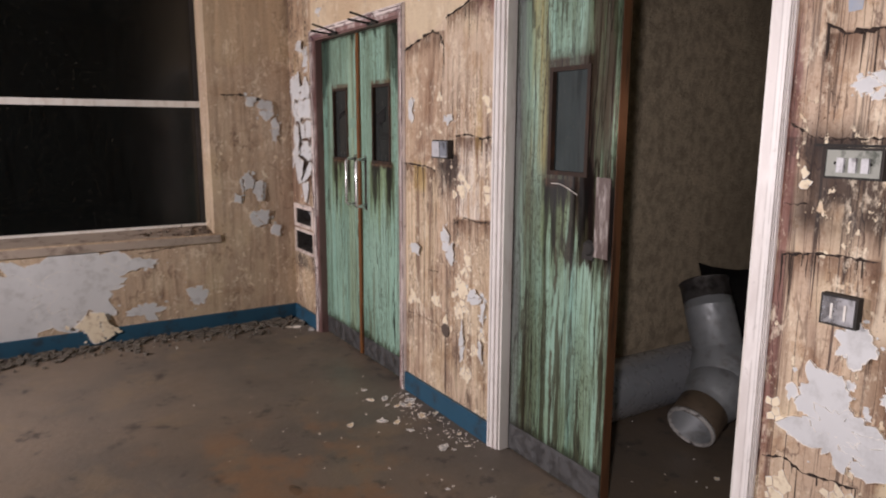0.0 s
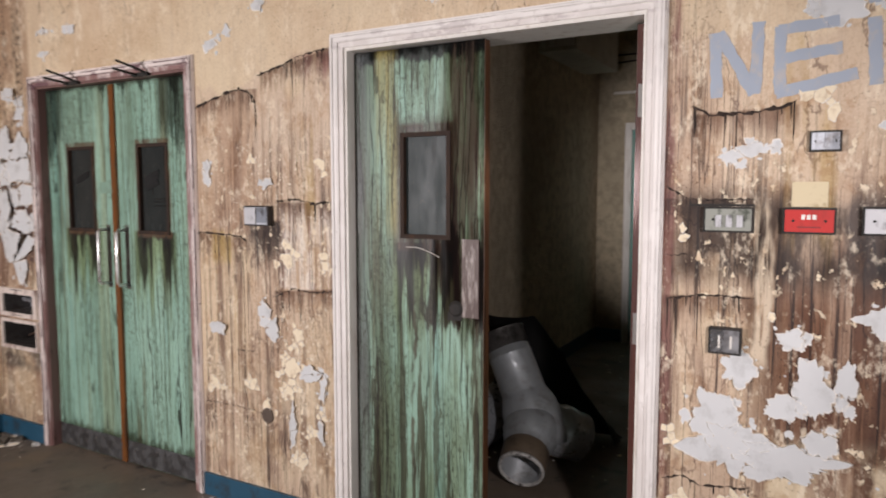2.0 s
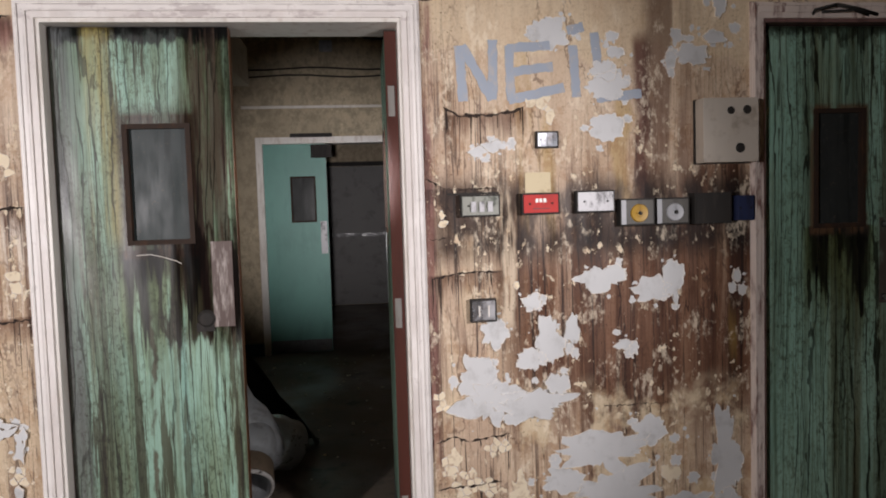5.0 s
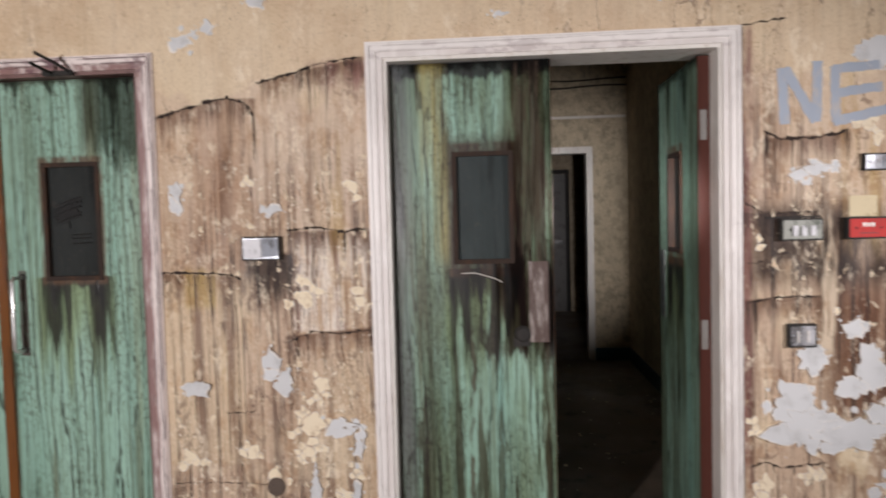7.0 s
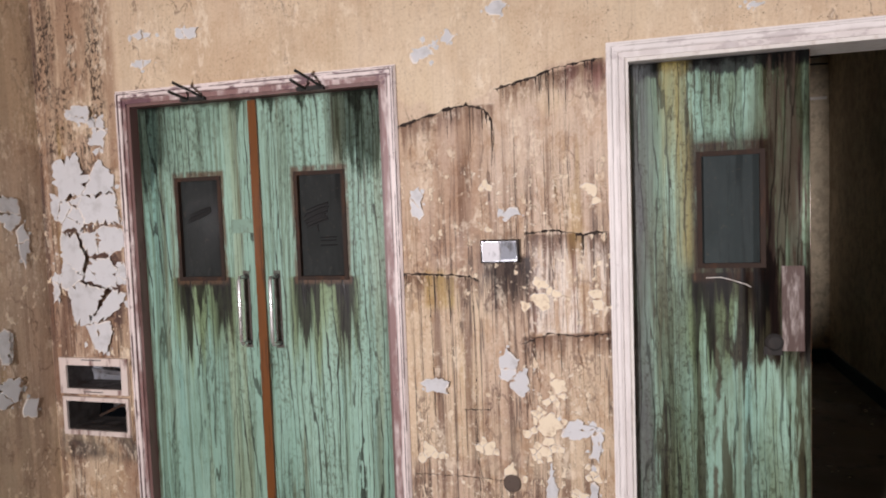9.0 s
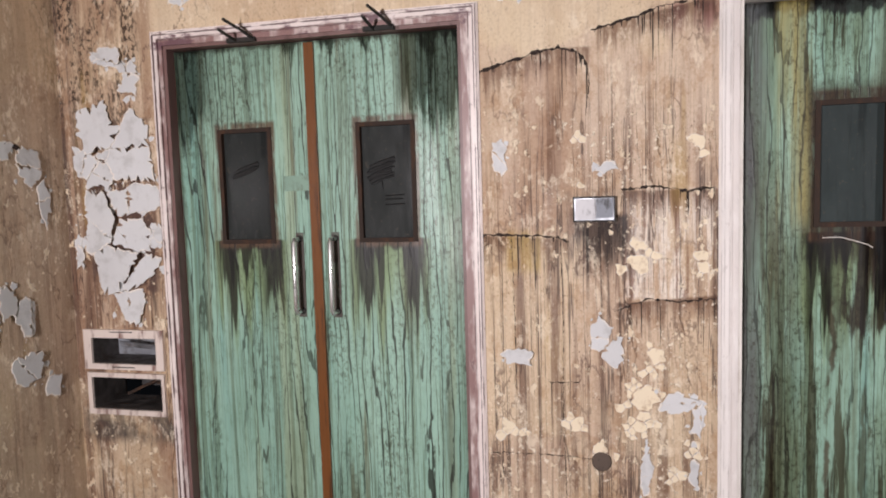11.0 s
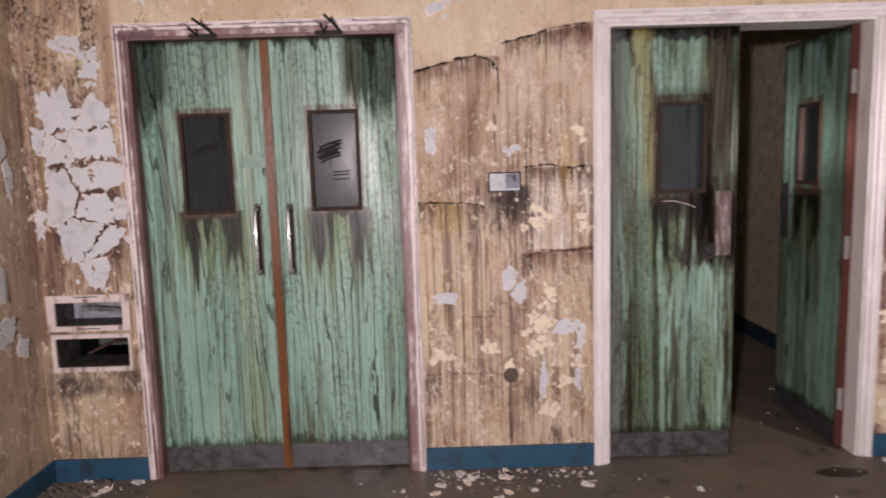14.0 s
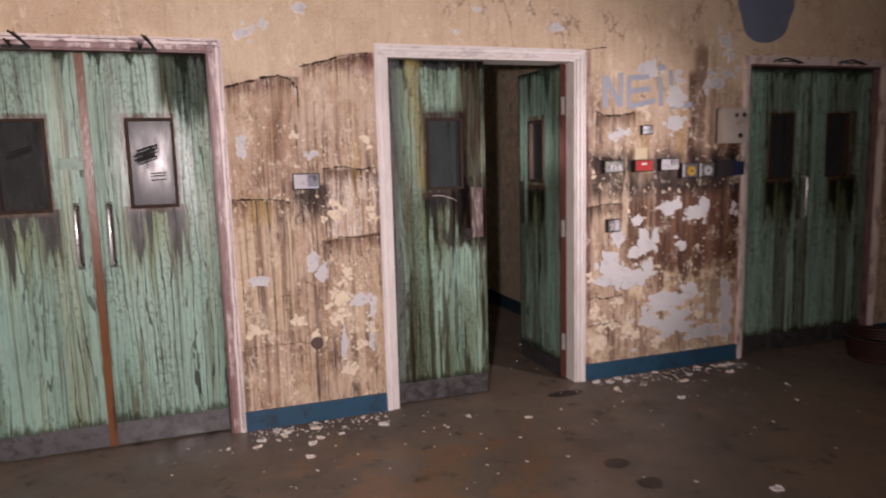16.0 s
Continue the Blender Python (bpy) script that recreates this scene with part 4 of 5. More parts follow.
def on_west(u, v, h):
    return (LEFT + h, u, v)


def on_floor(u, v, h):
    return (u, v, h)


def flake_bm(bm, put, cu, cv, wide, high, seed, thick=0.002, curl=0.006):
    """An angular sheet of paint with a curled, broken edge."""
    rnd = random.Random(seed)
    size = max(wide, high)
    ragged = size > 0.035
    count = 36 + int(min(80, 220 * size)) if ragged else 12
    turn, ring, rim, foot = rnd.uniform(0, 6.3), [], [], []
    for i in range(count):
        a = turn + 2 * math.pi * (i + rnd.uniform(-0.42, 0.42)) / count
        c, w = abs(math.cos(a - turn)), abs(math.sin(a - turn))
        r = 0.98 + (0.65 if size > 0.2 else 0.45) * noise.fractal((1.6 * math.cos(a) + seed * 7.3 % 97, 1.6 * math.sin(a), 0.3), 0.75, 2.1, 6) + rnd.uniform(-0.03, 0.03) if ragged else rnd.choice((0.55, 0.74, 0.92, 1.0, 1.1)) * rnd.uniform(0.9, 1.08) * (c ** 3 + w ** 3) ** (-1 / 3) * 0.92
        du, dv = wide / 2 * r * math.cos(a), high / 2 * r * math.sin(a)
        lift = thick + curl * rnd.random() ** 3
        lip = 1 - 0.006 / size if ragged else 0.95
        ring.append(bm.verts.new(put(cu + du * lip, cv + dv * lip, thick)))
        rim.append(bm.verts.new(put(cu + du, cv + dv, lift)))
        foot.append(bm.verts.new(put(cu + du * 0.97, cv + dv * 0.97, 0.0)))
    mid = bm.verts.new(put(cu, cv, thick))
    for i in range(count):
        j = (i + 1) % count
        bm.faces.new([mid, ring[i], ring[j]])
        for f in (bm.faces.new([ring[i], rim[i], rim[j], ring[j]]), bm.faces.new([rim[i], foot[i], foot[j], rim[j]])):
            f.material_index = 1
    return bm


def peel(parent, put, spots, material, name, label, shards=4, curl=0.006, seed=0, tiny=0.03, grow=1.12):
    rnd = random.Random(seed + 17)
    crumbs = bmesh.new()
    for n, (u, v, w, h) in enumerate(spots):
        part(name, flake_bm(bmesh.new(), put, u, v, w * grow, h * grow, seed * 101 + n, 0.0018 + 0.0005 * n, curl), material, parent, label)
        for _ in range(shards):
            a, d = rnd.uniform(0, 6.3), rnd.uniform(0.42, 1.05)
            size = 0.006 + (tiny - 0.006) * rnd.random() ** 2
            flake_bm(crumbs, put, u + w * d * math.cos(a), v + h * d * math.sin(a), size, size * rnd.uniform(0.6, 1.5), rnd.random(), 0.0008 + 0.0008 * rnd.random(), 0.003)
    if shards:
        tagged(part(name + "_crumbs", crumbs, material, parent), kind="stuff")


def clip(poly, mid, way):
    """The side of a polygon that lies behind the line through mid, square to way."""
    out = []
    for p, q in zip(poly, poly[1:] + poly[:1]):
        a, b = (p - mid).dot(way), (q - mid).dot(way)
        if a <= 0:
            out.append(p)
        if a * b < 0:
            out.append(p + (q - p) * (a / (a - b)))
    return out


def lay_piece(bm, put, poly, rnd, lift, thick, lip):
    """One angular piece of paint, leaning off the wall, with a pale torn lip."""
    mid = sum(poly, Vector((0, 0))) / len(poly)
    wide = max((c - mid).length for c in poly)
    gap = 1 - min(0.25, rnd.uniform(0.0005, 0.0025) / wide)
    ring, inner = [], []
    for c, d in zip(poly, poly[1:] + poly[:1]):
        n = max(1, int((d - c).length / 0.011))
        edge = min(0.3, lip * rnd.choice((0.15, 0.3, 1.0, 1.6)) / wide)
        rag = min(0.006, wide * 0.10)
        for k in range(n):
            e = c + (d - c) * (k / n) + (Vector((rnd.uniform(-rag, rag), rnd.uniform(-rag, rag))) if k else Vector((0, 0)))
            if k and rnd.random() < 0.16:
                e = e + (mid - e) * rnd.uniform(0.12, 0.34)
            ring.append(mid + (e - mid) * gap)
            inner.append(mid + (e - mid) * gap * (1 - edge * rnd.uniform(0.7, 1.2)))
    lean = Vector((rnd.uniform(-lift, lift), rnd.uniform(-lift, lift)))
    up = thick + (abs(lean.x) + abs(lean.y)) * wide
    top = [bm.verts.new(put(c.x, c.y, up + lean.dot(c - mid))) for c in inner]
    out = [bm.verts.new(put(c.x, c.y, max(0.0008, up + lean.dot(c - mid) - 0.001))) for c in ring]
    low = [bm.verts.new(put(c.x, c.y, max(0.0, up + lean.dot(c - mid) - thick))) for c in ring]
    bm.faces.new(top)
    bm.faces.new(low[::-1])
    for k in range(len(ring)):
        j = (k + 1) % len(ring)
        bm.faces.new([top[k], out[k], out[j], top[j]]).material_index = 1
        bm.faces.new([out[k], low[k], low[j], out[j]]).material_index = 1
    return bm


def shatter(parent, put, spots, material, name, label, seed, big=0.085, small=0.028, lost=0.08, lift=0.14, thick=0.003, lip=0.006):
    """Brittle paint over the given ovals, broken into angular pieces with pale torn lips that lift a little each."""
    rnd = random.Random(seed)

    def inside(p, grow=1.0):
        return any(((p.x - u) / (w * 0.5 * grow)) ** 2 + ((p.y - v) / (h * 0.5 * grow)) ** 2 < 1 for u, v, w, h in spots)

    seeds = []
    for u, v, w, h in spots:
        for _ in range(int(12 * (w + h) / small)):
            p = Vector((u + rnd.uniform(-0.75, 0.75) * w, v + rnd.uniform(-0.75, 0.75) * h))
            apart = min(big * rnd.choice((0.35, 0.7, 1.0, 1.5, 1.8)), 0.9 * min(w, h)) if inside(p, 0.85) else small * rnd.uniform(0.7, 1.8)
            if all((p - q).length > (apart + far) / 2 for q, far in seeds):
                seeds.append((p, apart))
    crumbs = bmesh.new()
    for p, apart in seeds:
        if not inside(p, 1.08) or rnd.random() < (lost if inside(p, 0.8) else 0.25):
            continue
        turn = rnd.uniform(0, 6.3)
        poly = [p + Vector((math.cos(a), math.sin(a))) * apart * rnd.uniform(0.85, 1.7) for a in (turn + 2 * math.pi * k / 7 for k in range(7))]
        for q, far in seeds:
            if q is not p and (q - p).length < apart + far + 0.1:
                poly = clip(poly, p + (q - p) * (apart / (apart + far)), (q - p).normalized())
        if len(poly) < 3:
            continue
        mid = sum(poly, Vector((0, 0))) / len(poly)
        wide = max((c - mid).length for c in poly)
        if wide < 0.003:
            continue
        target = crumbs if wide < 0.03 else bmesh.new()
        lay_piece(target, put, poly, rnd, lift, thick, lip)
        if target is not crumbs:
            part(name, target, material, parent, label)
    tagged(part(name + "_crumbs", crumbs, material, parent), kind="stuff")


def plates(parent, put, spots, material, label, seed, grow=1.2, lift=0.10, shards=5, tiny=0.03):
    """Large sheets of paint that meet along broken edges, some snapped across, with shards round them."""
    rnd = random.Random(seed)
    crumbs = bmesh.new()
    for u, v, w, h in spots:
        p, turn = Vector((u, v)), rnd.uniform(0, 6.3)
        poly = []
        for k in range(9):
            a = turn + 2 * math.pi * (k + rnd.uniform(-0.3, 0.3)) / 9
            r = grow / 2 * rnd.choice((0.62, 0.85, 1.0, 1.15, 1.35))
            poly.append(p + Vector((w * r * math.cos(a), h * r * math.sin(a))))
        for u2, v2, w2, h2 in spots:
            q = Vector((u2, v2))
            if (u2, v2) != (u, v) and (q - p).length < 0.6 * (max(w, h) + max(w2, h2)):
                share = math.sqrt(w * h) / (math.sqrt(w * h) + math.sqrt(w2 * h2))
                poly = clip(poly, p + (q - p) * share, (q - p).normalized())
        if len(poly) < 3:
            continue
        pieces = [poly]
        for _ in range(1 if max(w, h) > 0.09 else 0):
            a = rnd.uniform(0, 3.14)
            way = Vector((math.cos(a), math.sin(a)))
            at = p + way * rnd.uniform(-0.3, 0.3) * min(w, h)
            pieces = [clip(poly, at, way), clip(poly, at, -way)]
        for piece in pieces:
            if len(piece) > 2 and max((c - piece[0]).length for c in piece) > 0.012:
                part("paint_flake", lay_piece(bmesh.new(), put, piece, rnd, lift, 0.003, 0.006), material, parent, label)
        for _ in range(shards):
            a, d = rnd.uniform(0, 6.3), rnd.uniform(0.5, 0.85)
            size = 0.005 + (tiny - 0.005) * rnd.random() ** 2
            c = p + Vector((w * d * math.cos(a), h * d * math.sin(a)))
            bit = [c + Vector((math.cos(b), math.sin(b))) * size * rnd.uniform(0.35, 0.9) for b in (a + 2 * math.pi * k / 5 for k in range(5))]
            lay_piece(crumbs, put, bit, rnd, 0.12, 0.0015, 0.003)
    tagged(part("paint_flake_crumbs", crumbs, material, parent), kind="stuff")


LEFT_OF_DOOR = [(-0.25, 1.70, 0.20, 0.22), (-0.14, 1.64, 0.20, 0.30), (-0.27, 1.56, 0.13, 0.12), (-0.15, 1.44, 0.22, 0.13), (-0.30, 1.36, 0.15, 0.28), (-0.15, 1.31, 0.16, 0.14), (-0.19, 1.15, 0.22, 0.24),
                (-0.17, 1.03, 0.10, 0.14), (-0.20, 2.02, 0.13, 0.06), (-0.12, 1.91, 0.08, 0.09), (-0.10, 1.98, 0.05, 0.05), (-0.33, 1.60, 0.09, 0.10), (-0.40, 1.21, 0.04, 0.09), (-0.02, 1.30, 0.06, 0.06)]
BETWEEN = [(1.39, 1.57, 0.045, 0.10), (1.76, 1.51, 0.06, 0.035), (1.74, 0.92, 0.07, 0.10), (1.79, 0.86, 0.07, 0.09), (1.44, 0.83, 0.09, 0.05), (1.99, 0.69, 0.11, 0.06), (1.89, 0.43, 0.04, 0.18), (2.05, 0.43, 0.035, 0.09), (2.06, 0.62, 0.04, 0.12)]
BETWEEN_BARE = [(1.83, 0.70, 0.09, 0.12), (1.91, 0.66, 0.10, 0.14), (1.86, 0.59, 0.08, 0.09), (1.41, 0.55, 0.12, 0.06), (1.92, 0.85, 0.07, 0.09), (1.90, 0.80, 0.05, 0.06), (1.92, 0.28, 0.09, 0.08), (1.65, 0.59, 0.07, 0.07), (1.89, 1.21, 0.07, 0.11),
                (2.07, 1.56, 0.04, 0.09), (1.68, 1.45, 0.05, 0.03), (1.75, 0.49, 0.10, 0.05), (2.05, 0.52, 0.06, 0.08), (1.98, 0.42, 0.05, 0.06), (1.80, 1.16, 0.03, 0.04), (1.66, 1.62, 0.04, 0.02), (2.08, 1.17, 0.04, 0.08)]
BY_BOXES = [(3.92, 2.00, 0.12, 0.09), (4.13, 1.87, 0.07, 0.06), (4.14, 1.81, 0.13, 0.07), (4.13, 1.66, 0.10, 0.08), (3.66, 1.58, 0.05, 0.03), (3.72, 1.60, 0.07, 0.03), (4.11, 1.11, 0.13, 0.07), (4.30, 1.06, 0.10, 0.07), (4.38, 1.09, 0.06, 0.11),
            (3.70, 0.93, 0.08, 0.08), (3.84, 1.03, 0.06, 0.05), (3.99, 0.92, 0.04, 0.09), (3.90, 0.89, 0.08, 0.12), (3.84, 0.82, 0.09, 0.06), (3.64, 0.76, 0.12, 0.14), (3.69, 0.68, 0.18, 0.12), (3.83, 0.65, 0.20, 0.09), (3.93, 0.73, 0.06, 0.07)]
BY_BOXES_LOW = [(4.10, 0.46, 0.34, 0.16), (4.28, 0.53, 0.16, 0.12), (4.13, 0.30, 0.42, 0.18), (4.40, 0.22, 0.34, 0.13), (4.58, 0.42, 0.13, 0.34), (4.60, 0.22, 0.12, 0.14), (3.95, 0.36, 0.20, 0.12), (4.19, 0.86, 0.08, 0.05), (4.38, 1.90, 0.06, 0.08),
                (4.17, 1.93, 0.07, 0.06), (4.53, 2.19, 0.10, 0.08), (4.57, 2.10, 0.06, 0.10), (4.46, 1.92, 0.14, 0.09), (4.55, 1.98, 0.10, 0.06), (4.63, 1.10, 0.04, 0.07)]
BY_BOXES_BARE = [(3.55, 0.44, 0.12, 0.08), (3.62, 0.36, 0.14, 0.10), (3.56, 0.24, 0.14, 0.10), (3.80, 0.28, 0.16, 0.08), (3.70, 0.50, 0.10, 0.05), (3.88, 1.76, 0.08, 0.05), (3.93, 1.72, 0.04, 0.03), (3.79, 1.09, 0.03, 0.02), (3.86, 1.12, 0.04, 0.02), (3.98, 1.05, 0.03, 0.03),
                 (3.52, 1.34, 0.03, 0.05), (3.50, 0.68, 0.05, 0.10), (4.35, 0.36, 0.10, 0.06), (4.02, 0.20, 0.12, 0.07)]
HIGH = [(1.43, 2.14, 0.07, 0.07), (1.53, 2.19, 0.06, 0.05), (1.73, 2.28, 0.07, 0.06), (0.38, 2.33, 0.10, 0.05), (0.15, 2.34, 0.10, 0.04), (0.14, 2.22, 0.11, 0.04), (1.48, 2.17, 0.03, 0.03), (2.62, 2.19, 0.05, 0.02), (3.25, 2.24, 0.10, 0.05), (2.75, 2.32, 0.06, 0.03)]
UNDER_WINDOW = [(-1.72, 0.40, 0.80, 0.46), (-2.05, 0.33, 0.60, 0.46), (-1.45, 0.42, 0.36, 0.34), (-0.74, 0.26, 0.13, 0.13), (-1.09, 0.20, 0.20, 0.10), (-1.12, 0.53, 0.22, 0.07), 
                (-2.4, 0.35, 0.5, 0.4)]
WINDOW_CORNER = [(-0.36, 1.06, 0.10, 0.12), (-0.26, 0.99, 0.09, 0.11), (-0.24, 0.80, 0.13, 0.10), (-0.20, 1.57, 0.10, 0.14), (-0.30, 1.65, 0.08, 0.08), (-0.12, 1.46, 0.06, 0.16), (-0.42, 0.95, 0.06, 0.06), (-0.15, 0.70, 0.07, 0.08)]
plates(wall_north, on_north, LEFT_OF_DOOR, FLAKE, "grey-white piece of a broken paint sheet peeling off the plaster", 1, 1.25, 0.12, 7, 0.05)
plates(wall_north, on_north, BETWEEN, FLAKE, "grey-white flake of peeling paint", 2)
shatter(wall_north, on_north, BETWEEN_BARE, BARE, "bare_patch", "pale crackled plaster where paint fell off", 3, 0.05, 0.014, 0.12, 0.02, 0.0015, 0.002)
peel(wall_north, on_north, BY_BOXES, FLAKE, "paint_flake", "grey-white flake of peeling paint", 9, 0.006, 4, 0.04, 1.3)
peel(wall_north, on_north, BY_BOXES_LOW, FLAKE, "paint_flake", "large grey-white flake of peeling paint", 9, 0.004, 5, 0.05, 0.85)
shatter(wall_north, on_north, BY_BOXES_BARE, BARE, "bare_patch", "pale crackled plaster where paint fell off", 6, 0.05, 0.014, 0.12, 0.02, 0.0015, 0.002)
plates(wall_north, on_north, HIGH, FLAKE, "small grey-white flake of paint high on the wall", 7, 1.1, 0.06, 6, 0.02)
peel(wall_west, on_west, UNDER_WINDOW, FLAKE, "paint_flake", "pale grey sheet of paint peeling off the window wall", 4, 0.002, 8, 0.04)
plates(wall_west, lambda u, v, h: on_west(u, v, h + 0.014), [(-1.42, 0.14, 0.24, 0.20)], BARE, "torn cream sheet of paint hanging over the skirting", 12, 1.1, 0.03, 2)
plates(wall_west, on_west, WINDOW_CORNER, FLAKE, "pale grey flake peeling beside the window", 9)


def crack(parent, put, pts, width, runs, seed):
    """A jagged torn lip of paint with dark runs of damp below it."""
    rnd = random.Random(seed)
    path, rad = [], []
    for (u0, v0), (u1, v1) in zip(pts, pts[1:]):
        steps = max(2, int(math.hypot(u1 - u0, v1 - v0) / 0.010))
        for k in range(steps):
            f = k / steps
            path.append(put(u0 + (u1 - u0) * f + rnd.uniform(-0.002, 0.002), v0 + (v1 - v0) * f + rnd.uniform(-0.0035, 0.0035), 0.0))
            rad.append(width * rnd.choice((0.2, 0.4, 0.6, 0.8, 1.2)) * rnd.uniform(0.8, 1.1))
    path.append(put(*pts[-1], 0.0))
    rad.append(width * 0.15)
    rad[0] = width * 0.2
    bm = tube(bmesh.new(), path, rad, 6)
    for _ in range(runs):
        k = rnd.randrange(len(pts) - 1)
        f = rnd.random()
        u, v = pts[k][0] + (pts[k + 1][0] - pts[k][0]) * f, pts[k][1] + (pts[k + 1][1] - pts[k][1]) * f
        long, w = 0.02 + 0.20 * rnd.random() ** 2, rnd.uniform(0.0006, 0.0026)
        a = [bm.verts.new(put(u - w, v, 0.0012)), bm.verts.new(put(u + w, v, 0.0012)), bm.verts.new(put(u + w * 0.6 + rnd.uniform(-0.004, 0.004), v - long * 0.6, 0.0008)), bm.verts.new(put(u, v - long, 0.0004))]
        bm.faces.new(a)
    part("crack", bm, CRACK, parent, "dark crack with a torn paint lip")


for n, (pts, width, runs) in enumerate((
        (((1.31, 1.86), (1.42, 1.89), (1.51, 1.915), (1.60, 1.93), (1.67, 1.91), (1.70, 1.86)), 0.0065, 14),
        (((1.70, 1.86), (1.705, 1.80), (1.69, 1.69)), 0.002, 0),
        (((1.71, 1.98), (1.86, 2.01), (1.94, 2.04), (2.11, 2.06)), 0.0055, 22),
        (((1.81, 1.43), (1.92, 1.44), (2.02, 1.42), (2.12, 1.43)), 0.006, 8),
        (((1.31, 1.28), (1.41, 1.28), (1.58, 1.27), (1.63, 1.25)), 0.006, 9),
        (((1.78, 1.00), (1.90, 1.05), (1.98, 1.04), (2.12, 1.05)), 0.0045, 6),
        (((1.55, 0.74), (1.66, 0.745)), 0.0025, 2),
        (((1.60, 1.27), (1.605, 0.95), (1.60, 0.62), (1.61, 0.30)), 0.0018, 0),
        (((1.425, 1.27), (1.43, 1.0), (1.432, 0.72)), 0.0018, 0),
        (((1.33, 0.465), (1.55, 0.47), (1.70, 0.46)), 0.002, 0),
        (((3.54, 1.74), (3.59, 1.71), (3.70, 1.71), (3.79, 1.72), (3.83, 1.74)), 0.007, 18),
        (((3.47, 1.49), (3.54, 1.45), (3.73, 1.45)), 0.004, 6),
        (((3.48, 1.13), (3.58, 1.15), (3.73, 1.15)), 0.005, 12),
        (((3.47, 1.27), (3.54, 1.275)), 0.003, 0),
        (((3.48, 0.53), (3.54, 0.55), (3.60, 0.53), (3.75, 0.55)), 0.005, 4),
        (((3.48, 0.36), (3.60, 0.365), (3.72, 0.375)), 0.005, 2),
        (((4.11, 0.63), (4.36, 0.63)), 0.003, 4),
        (((3.46, 2.11), (3.55, 2.12), (3.62, 2.13)), 0.004, 0),
        (((-0.02, 1.30), (-0.08, 1.27)), 0.006, 3))):
    crack(wall_north, on_north, pts, width, runs, n)
for n, (pts, width, runs) in enumerate(((((-0.51, 1.685), (-0.38, 1.69), (-0.30, 1.675), (-0.19, 1.65)), 0.010, 6), (((-1.12, 0.60), (-0.95, 0.62), (-0.80, 0.63)), 0.004, 0))):
    crack(wall_west, on_west, pts, width, runs, 40 + n)


# brushed letters, blue-grey
def stroke(u0, v0, u1, v1, w, seed, put=on_north):
    rnd = random.Random(seed)
    bm = bmesh.new()
    d = Vector((u1 - u0, v1 - v0))
    side = Vector((-d.y, d.x)).normalized() * w / 2
    rows = []
    for k in range(11):
        f = k / 10
        c = Vector((u0, v0)) + d * f
        e = [rnd.uniform(0.82, 1.12), rnd.uniform(0.82, 1.12)]
        rows.append([bm.verts.new(put(*(c + side * e[0]), 0.0016)), bm.verts.new(put(*(c - side * e[1]), 0.0016))])
    for p, q in zip(rows, rows[1:]):
        bm.faces.new([p[0], p[1], q[1], q[0]])
    return bm


LETTERS = {"letter_n": ((3.600, 1.955, 3.612, 1.760), (3.612, 1.955, 3.715, 1.765), (3.722, 1.975, 3.718, 1.765)),
           "letter_e": ((3.780, 1.955, 3.785, 1.760), (3.775, 1.945, 3.930, 1.955), (3.785, 1.862, 3.940, 1.880), (3.775, 1.762, 3.980, 1.805)),
           "letter_i": ((4.015, 1.955, 4.025, 1.770), (3.995, 2.005, 4.055, 2.020)),
           "letter_l": ((4.095, 2.000, 4.115, 1.790), (4.100, 1.765, 4.270, 1.780))}
graffiti = thing("graffiti", pose(0, 0, 0), "large blue-grey brushed letters NEIL on the plaster", "graffiti")
for n, (name, strokes) in enumerate(LETTERS.items()):
    bm = bmesh.new()
    for k, (u0, v0, u1, v1) in enumerate(strokes):
        sub = stroke(u0, v0, u1, v1, 0.034, n * 7 + k, lambda u, v, h, k=k: (u, -h - 0.0004 * k, v))
        me = bpy.data.meshes.new("stroke")
        sub.to_mesh(me)
        sub.free()
        bm.from_mesh(me)
        bpy.data.meshes.remove(me)
    part(name, bm, BLUE_GREY, graffiti)
def disc_bm(cu, cv, ru, rv):
    bm = bmesh.new()
    bm.faces.new([bm.verts.new(on_north(cu + ru * (1 + 0.07 * math.sin(3 * a) + 0.04 * math.sin(7 * a)) * math.cos(a), cv + rv * (1 + 0.06 * math.sin(2 * a + 1)) * math.sin(a), 0.0015)) for a in (2 * math.pi * i / 40 for i in range(40))])
    return bm


blotch = tagged(mesh_object("paint_blotch", disc_bm(4.86, 2.40, 0.23, 0.22), make_paint("slate_blue_paint", (0.16, 0.20, 0.27), (0.22, 0.22, 0.24), 0.6, 8, 0.6, 1.0)), "slate-blue blotch of brushed paint above the dark door", "graffiti")


# ---- fixtures on the wall ----
def wall_box(name, label, category, x0, x1, z0, z1, deep, body, face, group="", screws=2):
    """A metal box on the plaster with a rim, a face plate and screws."""
    ob = thing(name, pose((x0 + x1) / 2, 0, (z0 + z1) / 2), label, category, group)
    w, h = (x1 - x0) / 2, (z1 - z0) / 2
    part("body", soften(plate(-w, w, -h, h, -deep, 0.0), 0.003), body, ob)
    part("face_plate", box_mesh(-w + 0.006, w - 0.006, -deep - 0.003, -deep - 0.0003, -h + 0.006, h - 0.006, 0.001), face, ob)
    for k in range(screws):
        bm = lathe(bmesh.new(), [(0.0, -0.002), (0.0035, -0.002), (0.0042, 0.0), (0.0, 0.0)], 8, pose(-w * 0.6 + 1.2 * w * k, -deep - 0.003, 0, -90))
        part("screw", bm, SOOT, ob, "dark screw")
    return ob


